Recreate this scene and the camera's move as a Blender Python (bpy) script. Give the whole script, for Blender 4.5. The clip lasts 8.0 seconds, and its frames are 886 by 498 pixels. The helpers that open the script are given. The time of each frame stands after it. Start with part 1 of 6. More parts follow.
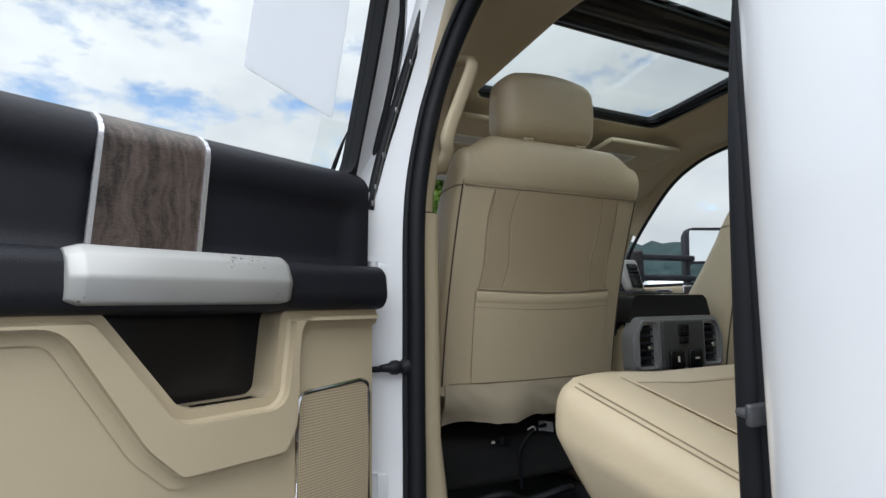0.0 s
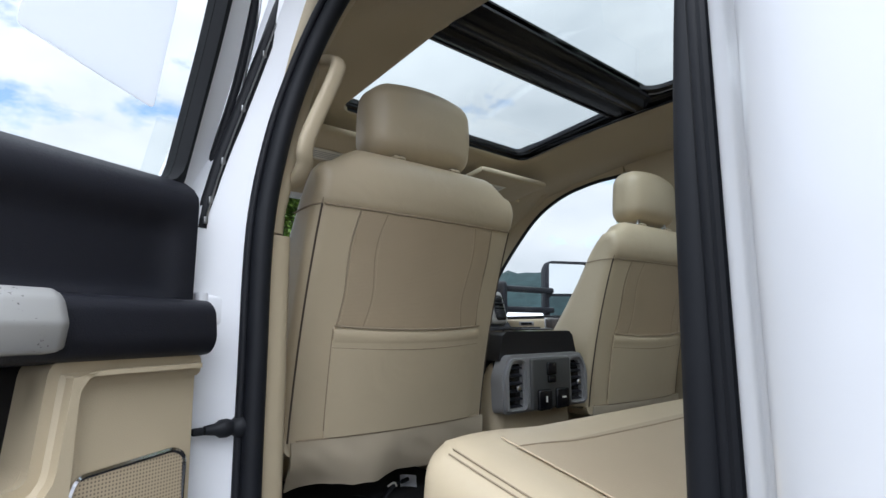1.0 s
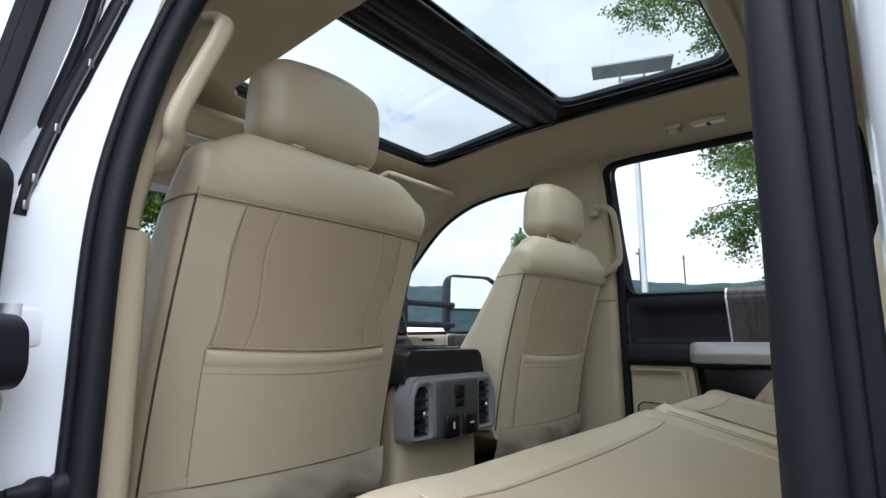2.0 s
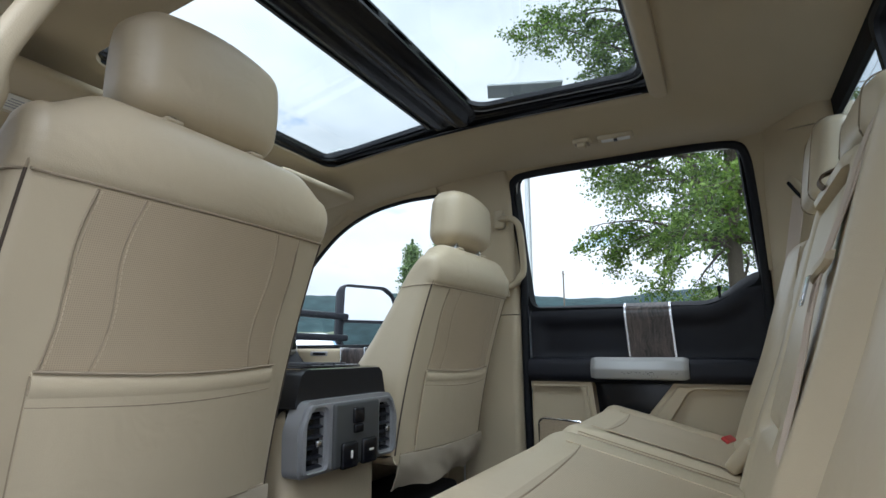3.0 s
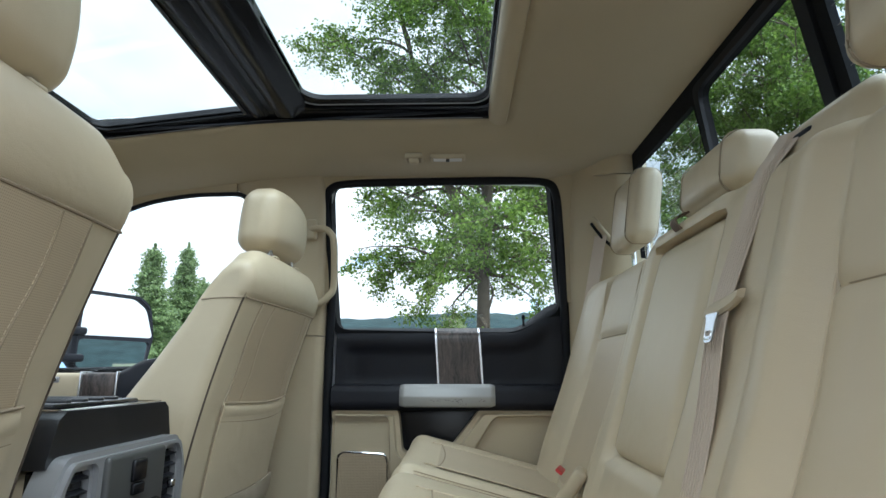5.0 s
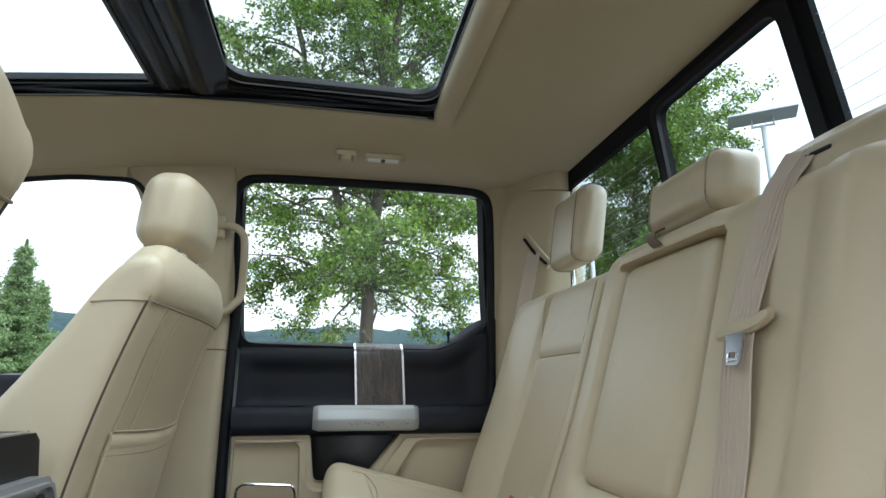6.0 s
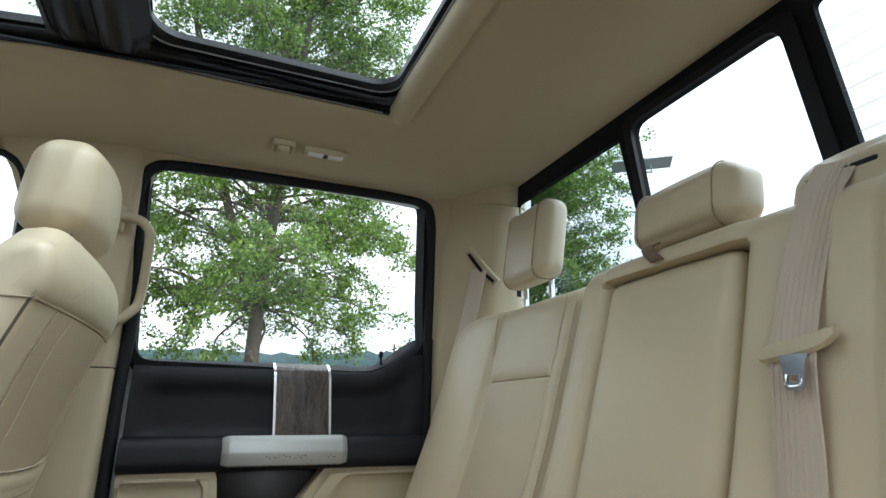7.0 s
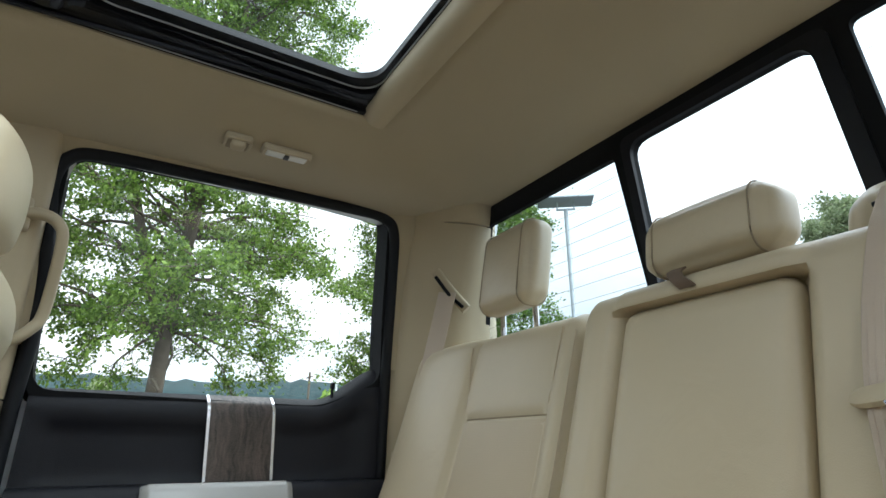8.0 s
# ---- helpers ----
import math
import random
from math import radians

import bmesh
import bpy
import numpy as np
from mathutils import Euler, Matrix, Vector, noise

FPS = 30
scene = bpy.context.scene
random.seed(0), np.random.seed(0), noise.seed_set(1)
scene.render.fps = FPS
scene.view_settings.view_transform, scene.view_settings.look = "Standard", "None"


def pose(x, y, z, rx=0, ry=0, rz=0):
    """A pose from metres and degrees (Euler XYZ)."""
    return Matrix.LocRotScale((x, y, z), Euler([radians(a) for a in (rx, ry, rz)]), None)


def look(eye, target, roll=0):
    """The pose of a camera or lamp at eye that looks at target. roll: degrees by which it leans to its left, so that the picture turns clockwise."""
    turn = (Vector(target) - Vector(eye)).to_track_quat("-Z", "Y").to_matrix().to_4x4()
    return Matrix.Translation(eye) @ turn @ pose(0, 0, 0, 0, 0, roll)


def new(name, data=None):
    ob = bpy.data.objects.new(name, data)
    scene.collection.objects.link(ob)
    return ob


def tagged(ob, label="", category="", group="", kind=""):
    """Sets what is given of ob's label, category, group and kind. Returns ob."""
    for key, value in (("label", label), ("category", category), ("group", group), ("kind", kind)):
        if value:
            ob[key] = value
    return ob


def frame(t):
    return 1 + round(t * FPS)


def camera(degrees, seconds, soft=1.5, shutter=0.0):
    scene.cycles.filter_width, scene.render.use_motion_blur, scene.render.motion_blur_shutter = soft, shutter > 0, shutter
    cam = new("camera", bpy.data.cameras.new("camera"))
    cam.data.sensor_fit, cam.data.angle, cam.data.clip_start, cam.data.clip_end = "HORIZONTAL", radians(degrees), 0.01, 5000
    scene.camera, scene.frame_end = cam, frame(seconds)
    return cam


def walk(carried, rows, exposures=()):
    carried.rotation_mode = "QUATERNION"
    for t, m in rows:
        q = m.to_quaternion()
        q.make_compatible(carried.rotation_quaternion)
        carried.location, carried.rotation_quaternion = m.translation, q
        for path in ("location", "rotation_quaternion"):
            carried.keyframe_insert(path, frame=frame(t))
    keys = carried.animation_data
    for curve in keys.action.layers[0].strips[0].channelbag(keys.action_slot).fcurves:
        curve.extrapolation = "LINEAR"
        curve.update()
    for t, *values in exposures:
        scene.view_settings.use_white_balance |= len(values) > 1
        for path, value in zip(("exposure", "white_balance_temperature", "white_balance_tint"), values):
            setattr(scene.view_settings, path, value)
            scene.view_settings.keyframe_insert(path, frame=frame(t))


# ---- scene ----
cam = camera(77.2, 8.0)
PATH = [
    (0, (-1.168, -0.972, 1.234), (-0.253, 0.795, 1.431), -0.7),
    (0.5, (-1.131, -0.917, 1.239), (0.006, 0.709, 1.488), -0.6),
    (1, (-1.09, -0.855, 1.258), (0.22, 0.63, 1.542), -0.4),
    (1.5, (-1.051, -0.8, 1.266), (0.391, 0.552, 1.572), -0.2),
    (3, (-0.934, -0.657, 1.283), (0.828, 0.218, 1.647), -0.2),
    (3.5, (-0.907, -0.622, 1.292), (0.936, 0.058, 1.668), -0.1),
    (4, (-0.893, -0.58, 1.297), (1.011, -0.109, 1.689), 0.0),
    (4.5, (-0.869, -0.525, 1.297), (1.072, -0.272, 1.706), 0.0),
    (5, (-0.835, -0.463, 1.3), (1.118, -0.416, 1.731), 0.0),
    (6.5, (-0.642, -0.285, 1.309), (1.198, -0.864, 1.835), 0.2),
    (7, (-0.561, -0.25, 1.308), (1.204, -0.995, 1.883), 0.2),
    (7.5, (-0.481, -0.231, 1.317), (1.204, -1.109, 1.941), 0.1),
    (8, (-0.404, -0.21, 1.327), (1.206, -1.188, 2.0), 0.1),
]
walk(cam, [(t, look(eye, target, roll)) for t, eye, target, roll in PATH], [(0.0, 0.49, 6350, 10), (0.5, 0.58, 6200, 12), (1.0, 0.77, 6080, 12), (1.5, 0.92, 5960, 12), (3.0, 1.08, 5880, 11), (4.0, 1.22, 5850, 9), (5.0, 1.40, 5900, 7), (6.5, 1.53, 6040, 8), (8.0, 1.50, 6180, 8)])

# ---- world and light ----
world = bpy.data.worlds.new("sky")
scene.world = world
world.use_nodes = True
wn, wl = world.node_tree.nodes, world.node_tree.links
wn.clear()
w_out = wn.new("ShaderNodeOutputWorld")
w_bg = wn.new("ShaderNodeBackground")
w_sky = wn.new("ShaderNodeTexSky")
w_sky.sky_type, w_sky.sun_disc = "NISHITA", False
w_sky.sun_elevation, w_sky.sun_rotation = radians(57), radians(-135)
w_sky.air_density, w_sky.dust_density = 1.0, 1.5
w_co = wn.new("ShaderNodeTexCoord")
w_map = wn.new("ShaderNodeMapping")
w_map.inputs["Scale"].default_value = (1.0, 1.0, 2.2)
w_noise = wn.new("ShaderNodeTexNoise")
w_noise.inputs["Scale"].default_value, w_noise.inputs["Detail"].default_value = 5.6, 10.0
w_noise.inputs["Roughness"].default_value = 0.6
w_ramp = wn.new("ShaderNodeValToRGB")
w_ramp.color_ramp.elements[0].position, w_ramp.color_ramp.elements[1].position = 0.375, 0.50
w_tone = wn.new("ShaderNodeTexNoise")
w_tone.inputs["Scale"].default_value, w_tone.inputs["Detail"].default_value = 3.6, 9.0
w_grey = wn.new("ShaderNodeValToRGB")
w_grey.color_ramp.elements[0].position, w_grey.color_ramp.elements[1].position = 0.30, 0.70
w_grey.color_ramp.elements[0].color = (9.6, 10.2, 10.8, 1)
w_grey.color_ramp.elements[1].color = (14.0, 14.4, 14.8, 1)
w_mix = wn.new("ShaderNodeMix")
w_mix.data_type = "RGBA"
wl.new(w_co.outputs["Generated"], w_map.inputs["Vector"])
wl.new(w_map.outputs["Vector"], w_noise.inputs["Vector"])
wl.new(w_map.outputs["Vector"], w_tone.inputs["Vector"])
# the cloud closes up towards the rear and overhead
w_way = wn.new("ShaderNodeVectorMath")
w_way.operation = "DOT_PRODUCT"
w_way.inputs[1].default_value = (0.05, -0.08, 0.26)
w_shut = wn.new("ShaderNodeMath")
w_shut.operation = "ADD"
wl.new(w_co.outputs["Generated"], w_way.inputs[0])
wl.new(w_way.outputs["Value"], w_shut.inputs[0])
wl.new(w_noise.outputs["Fac"], w_shut.inputs[1])
wl.new(w_shut.outputs["Value"], w_ramp.inputs["Fac"])
wl.new(w_tone.outputs["Fac"], w_grey.inputs["Fac"])
wl.new(w_ramp.outputs["Color"], w_mix.inputs["Factor"])
w_blue = wn.new("ShaderNodeVectorMath")
w_blue.operation = "SCALE"
w_blue.inputs["Scale"].default_value = 1.5
wl.new(w_sky.outputs["Color"], w_blue.inputs[0])
wl.new(w_blue.outputs["Vector"], w_mix.inputs["A"])
# the overcast is brightest round the veiled sun
SUN_AZ, SUN_EL = radians(-135), radians(57)
SUN_WAY = Vector((math.sin(SUN_AZ) * math.cos(SUN_EL), math.cos(SUN_AZ) * math.cos(SUN_EL), math.sin(SUN_EL)))
w_dot = wn.new("ShaderNodeVectorMath")
w_dot.operation = "DOT_PRODUCT"
w_dot.inputs[1].default_value = SUN_WAY
w_pos = wn.new("ShaderNodeMath")
w_pos.operation, w_pos.inputs[1].default_value = "MAXIMUM", 0.0
w_pow = wn.new("ShaderNodeMath")
w_pow.operation, w_pow.inputs[1].default_value = "POWER", 3.0
w_glow = wn.new("ShaderNodeMath")
w_glow.operation, w_glow.inputs[1].default_value, w_glow.inputs[2].default_value = "MULTIPLY_ADD", 1.75, 0.56
w_veil = wn.new("ShaderNodeVectorMath")
w_veil.operation = "SCALE"
wl.new(w_co.outputs["Generated"], w_dot.inputs[0])
wl.new(w_dot.outputs["Value"], w_pos.inputs[0])
wl.new(w_pos.outputs["Value"], w_pow.inputs[0])
wl.new(w_pow.outputs["Value"], w_glow.inputs[0])
wl.new(w_grey.outputs["Color"], w_veil.inputs[0])
# and darker towards the horizon than overhead
w_sep = wn.new("ShaderNodeSeparateXYZ")
w_rise = wn.new("ShaderNodeMath")
w_rise.operation, w_rise.inputs[1].default_value, w_rise.inputs[2].default_value = "MULTIPLY_ADD", 0.55, 0.68
w_both = wn.new("ShaderNodeMath")
w_both.operation = "MULTIPLY"
wl.new(w_co.outputs["Generated"], w_sep.inputs[0])
wl.new(w_sep.outputs["Z"], w_rise.inputs[0])
wl.new(w_glow.outputs["Value"], w_both.inputs[0])
wl.new(w_rise.outputs["Value"], w_both.inputs[1])
wl.new(w_both.outputs["Value"], w_veil.inputs["Scale"])
wl.new(w_veil.outputs["Vector"], w_mix.inputs["B"])
wl.new(w_mix.outputs["Result"], w_bg.inputs["Color"])
wl.new(w_bg.outputs["Background"], w_out.inputs["Surface"])
w_bg.inputs["Strength"].default_value = 0.11

sun_data = bpy.data.lights.new("sun", "SUN")
sun_data.energy, sun_data.angle, sun_data.color = 0.3, radians(40), (1.0, 0.98, 0.95)
sun = new("sun", sun_data)
sun.matrix_world = look(SUN_WAY * 20, (0, 0, 0))


# ---- materials ----
def mat(name, color, rough=0.5, metal=0.0, grain=0.0, grain_scale=400.0, mottle=0.12, mottle_scale=9.0, coat=0.0, sheen=0.0, spec=0.5, crease=0.0):
    m = bpy.data.materials.new(name)
    m.use_nodes = True
    n, l = m.node_tree.nodes, m.node_tree.links
    b = n["Principled BSDF"]
    b.inputs["Roughness"].default_value, b.inputs["Metallic"].default_value = rough, metal
    b.inputs["Coat Weight"].default_value, b.inputs["Sheen Weight"].default_value = coat, sheen
    b.inputs["Specular IOR Level"].default_value = spec
    co = n.new("ShaderNodeTexCoord")
    big = n.new("ShaderNodeTexNoise")
    big.inputs["Scale"].default_value, big.inputs["Detail"].default_value = mottle_scale, 6.0
    mix = n.new("ShaderNodeMix")
    mix.data_type = "RGBA"
    mix.inputs["A"].default_value = (*[c * (1 - mottle) for c in color], 1)
    mix.inputs["B"].default_value = (*[min(1, c * (1 + mottle)) for c in color], 1)
    l.new(co.outputs["Object"], big.inputs["Vector"])
    l.new(big.outputs["Fac"], mix.inputs["Factor"])
    l.new(mix.outputs["Result"], b.inputs["Base Color"])
    if grain:
        fine = n.new("ShaderNodeTexNoise")
        fine.inputs["Scale"].default_value, fine.inputs["Detail"].default_value = grain_scale, 3.0
        bump = n.new("ShaderNodeBump")
        bump.inputs["Strength"].default_value, bump.inputs["Distance"].default_value = grain, 0.002
        l.new(co.outputs["Object"], fine.inputs["Vector"])
        l.new(fine.outputs["Fac"], bump.inputs["Height"])
        l.new(bump.outputs["Normal"], b.inputs["Normal"])
        if crease:
            soft = n.new("ShaderNodeTexNoise")
            soft.inputs["Scale"].default_value, soft.inputs["Detail"].default_value = 11.0, 3.0
            soft.inputs["Distortion"].default_value = 0.8
            dent = n.new("ShaderNodeBump")
            dent.inputs["Strength"].default_value, dent.inputs["Distance"].default_value = crease, 0.012
            l.new(co.outputs["Object"], soft.inputs["Vector"])
            l.new(soft.outputs["Fac"], dent.inputs["Height"])
            l.new(dent.outputs["Normal"], bump.inputs["Normal"])
    return m


def perforated(name, color, rough, spacing, depth=0.5, turn=(90, 0, 0)):
    """Leather or mesh with a regular grid of small dark holes."""
    m = mat(name, color, rough, mottle=0.08)
    n, l = m.node_tree.nodes, m.node_tree.links
    b = n["Principled BSDF"]
    co = n.new("ShaderNodeTexCoord")
    mp = n.new("ShaderNodeMapping")
    vor = n.new("ShaderNodeTexVoronoi")
    vor.inputs["Scale"].default_value, vor.inputs["Randomness"].default_value = 1.0 / spacing, 0.0
    vor.voronoi_dimensions = "2D"
    mp.inputs["Rotation"].default_value = [radians(a) for a in turn]
    ramp = n.new("ShaderNodeValToRGB")
    ramp.color_ramp.elements[0].position, ramp.color_ramp.elements[1].position = 0.22, 0.34
    ramp.color_ramp.elements[0].color = (1 - depth,) * 3 + (1,)
    mul = n.new("ShaderNodeMix")
    mul.data_type, mul.blend_type = "RGBA", "MULTIPLY"
    mul.inputs["Factor"].default_value = 1.0
    old = b.inputs["Base Color"].links[0].from_socket
    l.new(co.outputs["Object"], mp.inputs["Vector"])
    l.new(mp.outputs["Vector"], vor.inputs["Vector"])
    l.new(vor.outputs["Distance"], ramp.inputs["Fac"])
    l.new(old, mul.inputs["A"])
    l.new(ramp.outputs["Color"], mul.inputs["B"])
    l.new(mul.outputs["Result"], b.inputs["Base Color"])
    return m


def glass(name, tint, gloss=0.02):
    """A thin pane: tinted, see-through, with a faint reflection that grows at a slant."""
    m = bpy.data.materials.new(name)
    m.use_nodes = True
    n, l = m.node_tree.nodes, m.node_tree.links
    n.clear()
    out = n.new("ShaderNodeOutputMaterial")
    tr = n.new("ShaderNodeBsdfTransparent")
    tr.inputs["Color"].default_value = (*tint, 1)
    gl = n.new("ShaderNodeBsdfGlossy")
    gl.inputs["Roughness"].default_value = 0.02
    lw = n.new("ShaderNodeLayerWeight")
    lw.inputs["Blend"].default_value = 0.5
    pw = n.new("ShaderNodeMath")
    pw.operation, pw.inputs[1].default_value = "POWER", 4.0
    fr = n.new("ShaderNodeMath")
    fr.operation, fr.inputs[1].default_value, fr.inputs[2].default_value = "MULTIPLY_ADD", 0.5, gloss
    l.new(lw.outputs["Facing"], pw.inputs[0])
    l.new(pw.outputs["Value"], fr.inputs[0])
    mx = n.new("ShaderNodeMixShader")
    l.new(fr.outputs["Value"], mx.inputs["Fac"])
    l.new(tr.outputs["BSDF"], mx.inputs[1])
    l.new(gl.outputs["BSDF"], mx.inputs[2])
    l.new(mx.outputs["Shader"], out.inputs["Surface"])
    return m


def wood(name):
    """Dark grey-brown veneer: fine upright streaks with a wavering figure."""
    m = mat(name, (0.10, 0.075, 0.062), 0.42, coat=0.15)
    n, l = m.node_tree.nodes, m.node_tree.links
    b = n["Principled BSDF"]
    co = n.new("ShaderNodeTexCoord")
    bend = n.new("ShaderNodeTexNoise")
    bend.inputs["Scale"].default_value, bend.inputs["Detail"].default_value = 22.0, 2.0
    shift = n.new("ShaderNodeVectorMath")
    shift.operation = "MULTIPLY_ADD"
    shift.inputs[1].default_value = (0.030, 0.030, 0.0)
    mp = n.new("ShaderNodeMapping")
    mp.inputs["Scale"].default_value = (1.0, 1.0, 0.07)
    streak = n.new("ShaderNodeTexNoise")
    streak.inputs["Scale"].default_value, streak.inputs["Detail"].default_value = 150.0, 6.0
    streak.inputs["Roughness"].default_value = 0.55
    broad = n.new("ShaderNodeTexNoise")
    broad.inputs["Scale"].default_value, broad.inputs["Detail"].default_value = 38.0, 4.0
    wave = n.new("ShaderNodeTexWave")
    wave.bands_direction = "Z"
    wave.inputs["Scale"].default_value, wave.inputs["Distortion"].default_value = 62.0, 11.0
    wave.inputs["Detail"].default_value, wave.inputs["Detail Scale"].default_value = 3.0, 2.0
    m1 = n.new("ShaderNodeMix")
    m1.data_type = "FLOAT"
    m1.inputs["Factor"].default_value = 0.42
    m2 = n.new("ShaderNodeMix")
    m2.data_type = "FLOAT"
    m2.inputs["Factor"].default_value = 0.05
    ramp = n.new("ShaderNodeValToRGB")
    e = ramp.color_ramp.elements
    e[0].position, e[0].color = 0.38, (0.016, 0.011, 0.009, 1)
    e[1].position, e[1].color = 0.66, (0.125, 0.093, 0.078, 1)
    l.new(co.outputs["Object"], bend.inputs["Vector"])
    l.new(bend.outputs["Color"], shift.inputs[0])
    l.new(co.outputs["Object"], shift.inputs[2])
    l.new(shift.outputs["Vector"], mp.inputs["Vector"])
    l.new(mp.outputs["Vector"], streak.inputs["Vector"])
    l.new(mp.outputs["Vector"], broad.inputs["Vector"])
    l.new(co.outputs["Object"], wave.inputs["Vector"])
    l.new(streak.outputs["Fac"], m1.inputs["A"])
    l.new(broad.outputs["Fac"], m1.inputs["B"])
    l.new(m1.outputs["Result"], m2.inputs["A"])
    l.new(wave.outputs["Fac"], m2.inputs["B"])
    l.new(m2.outputs["Result"], ramp.inputs["Fac"])
    l.new(ramp.outputs["Color"], b.inputs["Base Color"])
    return m


def scuffed(name, color):
    """Satin silver paint with dark scratches and chips in a few places."""
    m = mat(name, color, 0.42, 0.25, mottle=0.05)
    n, l = m.node_tree.nodes, m.node_tree.links
    b = n["Principled BSDF"]
    co = n.new("ShaderNodeTexCoord")
    fine = n.new("ShaderNodeTexNoise")
    fine.inputs["Scale"].default_value, fine.inputs["Detail"].default_value = 260.0, 6.0
    spot = n.new("ShaderNodeTexNoise")
    spot.inputs["Scale"].default_value, spot.inputs["Detail"].default_value = 14.0, 2.0
    mul = n.new("ShaderNodeMath")
    mul.operation = "MULTIPLY"
    ramp = n.new("ShaderNodeValToRGB")
    ramp.color_ramp.elements[0].position, ramp.color_ramp.elements[1].position = 0.396, 0.440
    mix = n.new("ShaderNodeMix")
    mix.data_type = "RGBA"
    mix.inputs["B"].default_value = (0.09, 0.085, 0.08, 1)
    old = b.inputs["Base Color"].links[0].from_socket
    l.new(co.outputs["Object"], fine.inputs["Vector"])
    l.new(co.outputs["Object"], spot.inputs["Vector"])
    l.new(fine.outputs["Fac"], mul.inputs[0])
    l.new(spot.outputs["Fac"], mul.inputs[1])
    l.new(mul.outputs["Value"], ramp.inputs["Fac"])
    l.new(ramp.outputs["Color"], mix.inputs["Factor"])
    l.new(old, mix.inputs["A"])
    l.new(mix.outputs["Result"], b.inputs["Base Color"])
    return m


TAN = (0.510, 0.425, 0.292)
M_LEATHER = mat("tan_leather", TAN, 0.40, grain=0.16, grain_scale=900, mottle=0.09, mottle_scale=5, crease=0.20)
M_SKIRT = mat("brown_grey_cloth", (0.42, 0.355, 0.26), 0.9, grain=0.4, grain_scale=900)
M_LID = mat("polished_black_vinyl", (0.010, 0.010, 0.012), 0.28, grain=0.15, grain_scale=600)
M_SLATE = mat("dark_grey_plastic", (0.075, 0.076, 0.08), 0.42, 0.2)
M_PERF = perforated("perforated_tan_leather", (0.455, 0.362, 0.245), 0.5, 0.0024, 0.26)
M_PERF_FLAT = perforated("perforated_tan_cushion", (0.45, 0.365, 0.25), 0.5, 0.0024, 0.14, turn=(0, 0, 0))
M_PERF_BACK = perforated("perforated_tan_backrest", (0.475, 0.385, 0.262), 0.48, 0.0024, 0.12)
M_SEAM = mat("tan_thread", (0.52, 0.425, 0.295), 0.7)
M_PIPING_AND_GAP = mat("brown_piping_and_gap_shade", (0.075, 0.055, 0.040), 0.8)
M_HEADLINER = mat("woven_headliner", (0.438, 0.366, 0.25), 0.95, grain=0.35, grain_scale=1400, mottle=0.05, sheen=0.2)
M_TRIM = mat("tan_plastic", (0.474, 0.395, 0.27), 0.55, grain=0.2, grain_scale=700, mottle=0.05)
M_BLACK = mat("black_vinyl", (0.0100, 0.0106, 0.0155), 0.48, grain=0.35, grain_scale=700, mottle=0.2, spec=0.27)
M_GLOSSBLACK = mat("gloss_black", (0.006, 0.006, 0.008), 0.25, mottle=0.1, spec=0.35)
M_RUBBER = mat("black_rubber", (0.008, 0.009, 0.012), 0.55, mottle=0.2, mottle_scale=30, spec=0.25)
M_MATTE = mat("matte_black_frame", (0.009, 0.0095, 0.011), 0.85, grain=0.2, grain_scale=700, mottle=0.15, spec=0.2)
M_GROOVE = mat("sewn_groove_and_recess_shade", (0.30, 0.24, 0.165), 0.8)
M_WHITE = mat("white_paint", (0.75, 0.76, 0.785), 0.3, coat=0.5, mottle=0.01)
M_SILVER = scuffed("scuffed_silver_paint", (0.38, 0.377, 0.365))
M_GREY = mat("satin_grey_plastic", (0.31, 0.31, 0.32), 0.36, 0.2)
M_SATIN = mat("satin_silver_plastic", (0.30, 0.30, 0.305), 0.34, 0.35)
M_PLATE = mat("mid_grey_plastic", (0.060, 0.061, 0.060), 0.4, 0.1)
M_CHROME = mat("chrome", (0.75, 0.75, 0.76), 0.12, 1.0, mottle=0.02)
M_STRIP = mat("bright_satin_trim", (0.74, 0.74, 0.77), 0.25, 0.75, mottle=0.02)
M_WIRE = mat("copper_coloured_wire", (0.36, 0.33, 0.30), 0.5, 0.3)
M_STEEL = mat("brushed_steel", (0.45, 0.45, 0.46), 0.3, 1.0)
M_TONGUE = mat("bright_plated_steel", (0.46, 0.49, 0.54), 0.22, 1.0, mottle=0.25, mottle_scale=60)
M_WOOD = wood("dark_figured_wood")
M_MESH = perforated("speaker_mesh", (0.46, 0.36, 0.24), 0.6, 0.004, 0.6, (0, 90, 0))
M_MESH_OPEN = perforated("speaker_mesh_turned", (0.46, 0.37, 0.25), 0.6, 0.004, 0.6, [math.degrees(a) for a in (Matrix.Rotation(radians(90), 3, "Y") @ Matrix.Rotation(radians(65.2), 3, "Z")).to_euler()])
M_STRAP = mat("brown_webbing", (0.14, 0.095, 0.065), 0.7, grain=0.4, grain_scale=1100)
M_CARPET = mat("black_carpet", (0.012, 0.012, 0.013), 0.95, grain=0.6, grain_scale=900, mottle=0.4, mottle_scale=40)
M_BELT = mat("tan_webbing", (0.51, 0.42, 0.335), 0.7, grain=0.4, grain_scale=1100, mottle=0.06)
M_GLASS = glass("clear_glass", (0.97, 0.985, 0.98))
M_PRIVACY = glass("blue_grey_rear_glass", (0.74, 0.79, 0.81))
M_SLIDER = glass("lightly_tinted_slider_glass", (0.82, 0.85, 0.86))
M_ROOFGLASS = glass("tinted_roof_glass", (0.82, 0.85, 0.845))
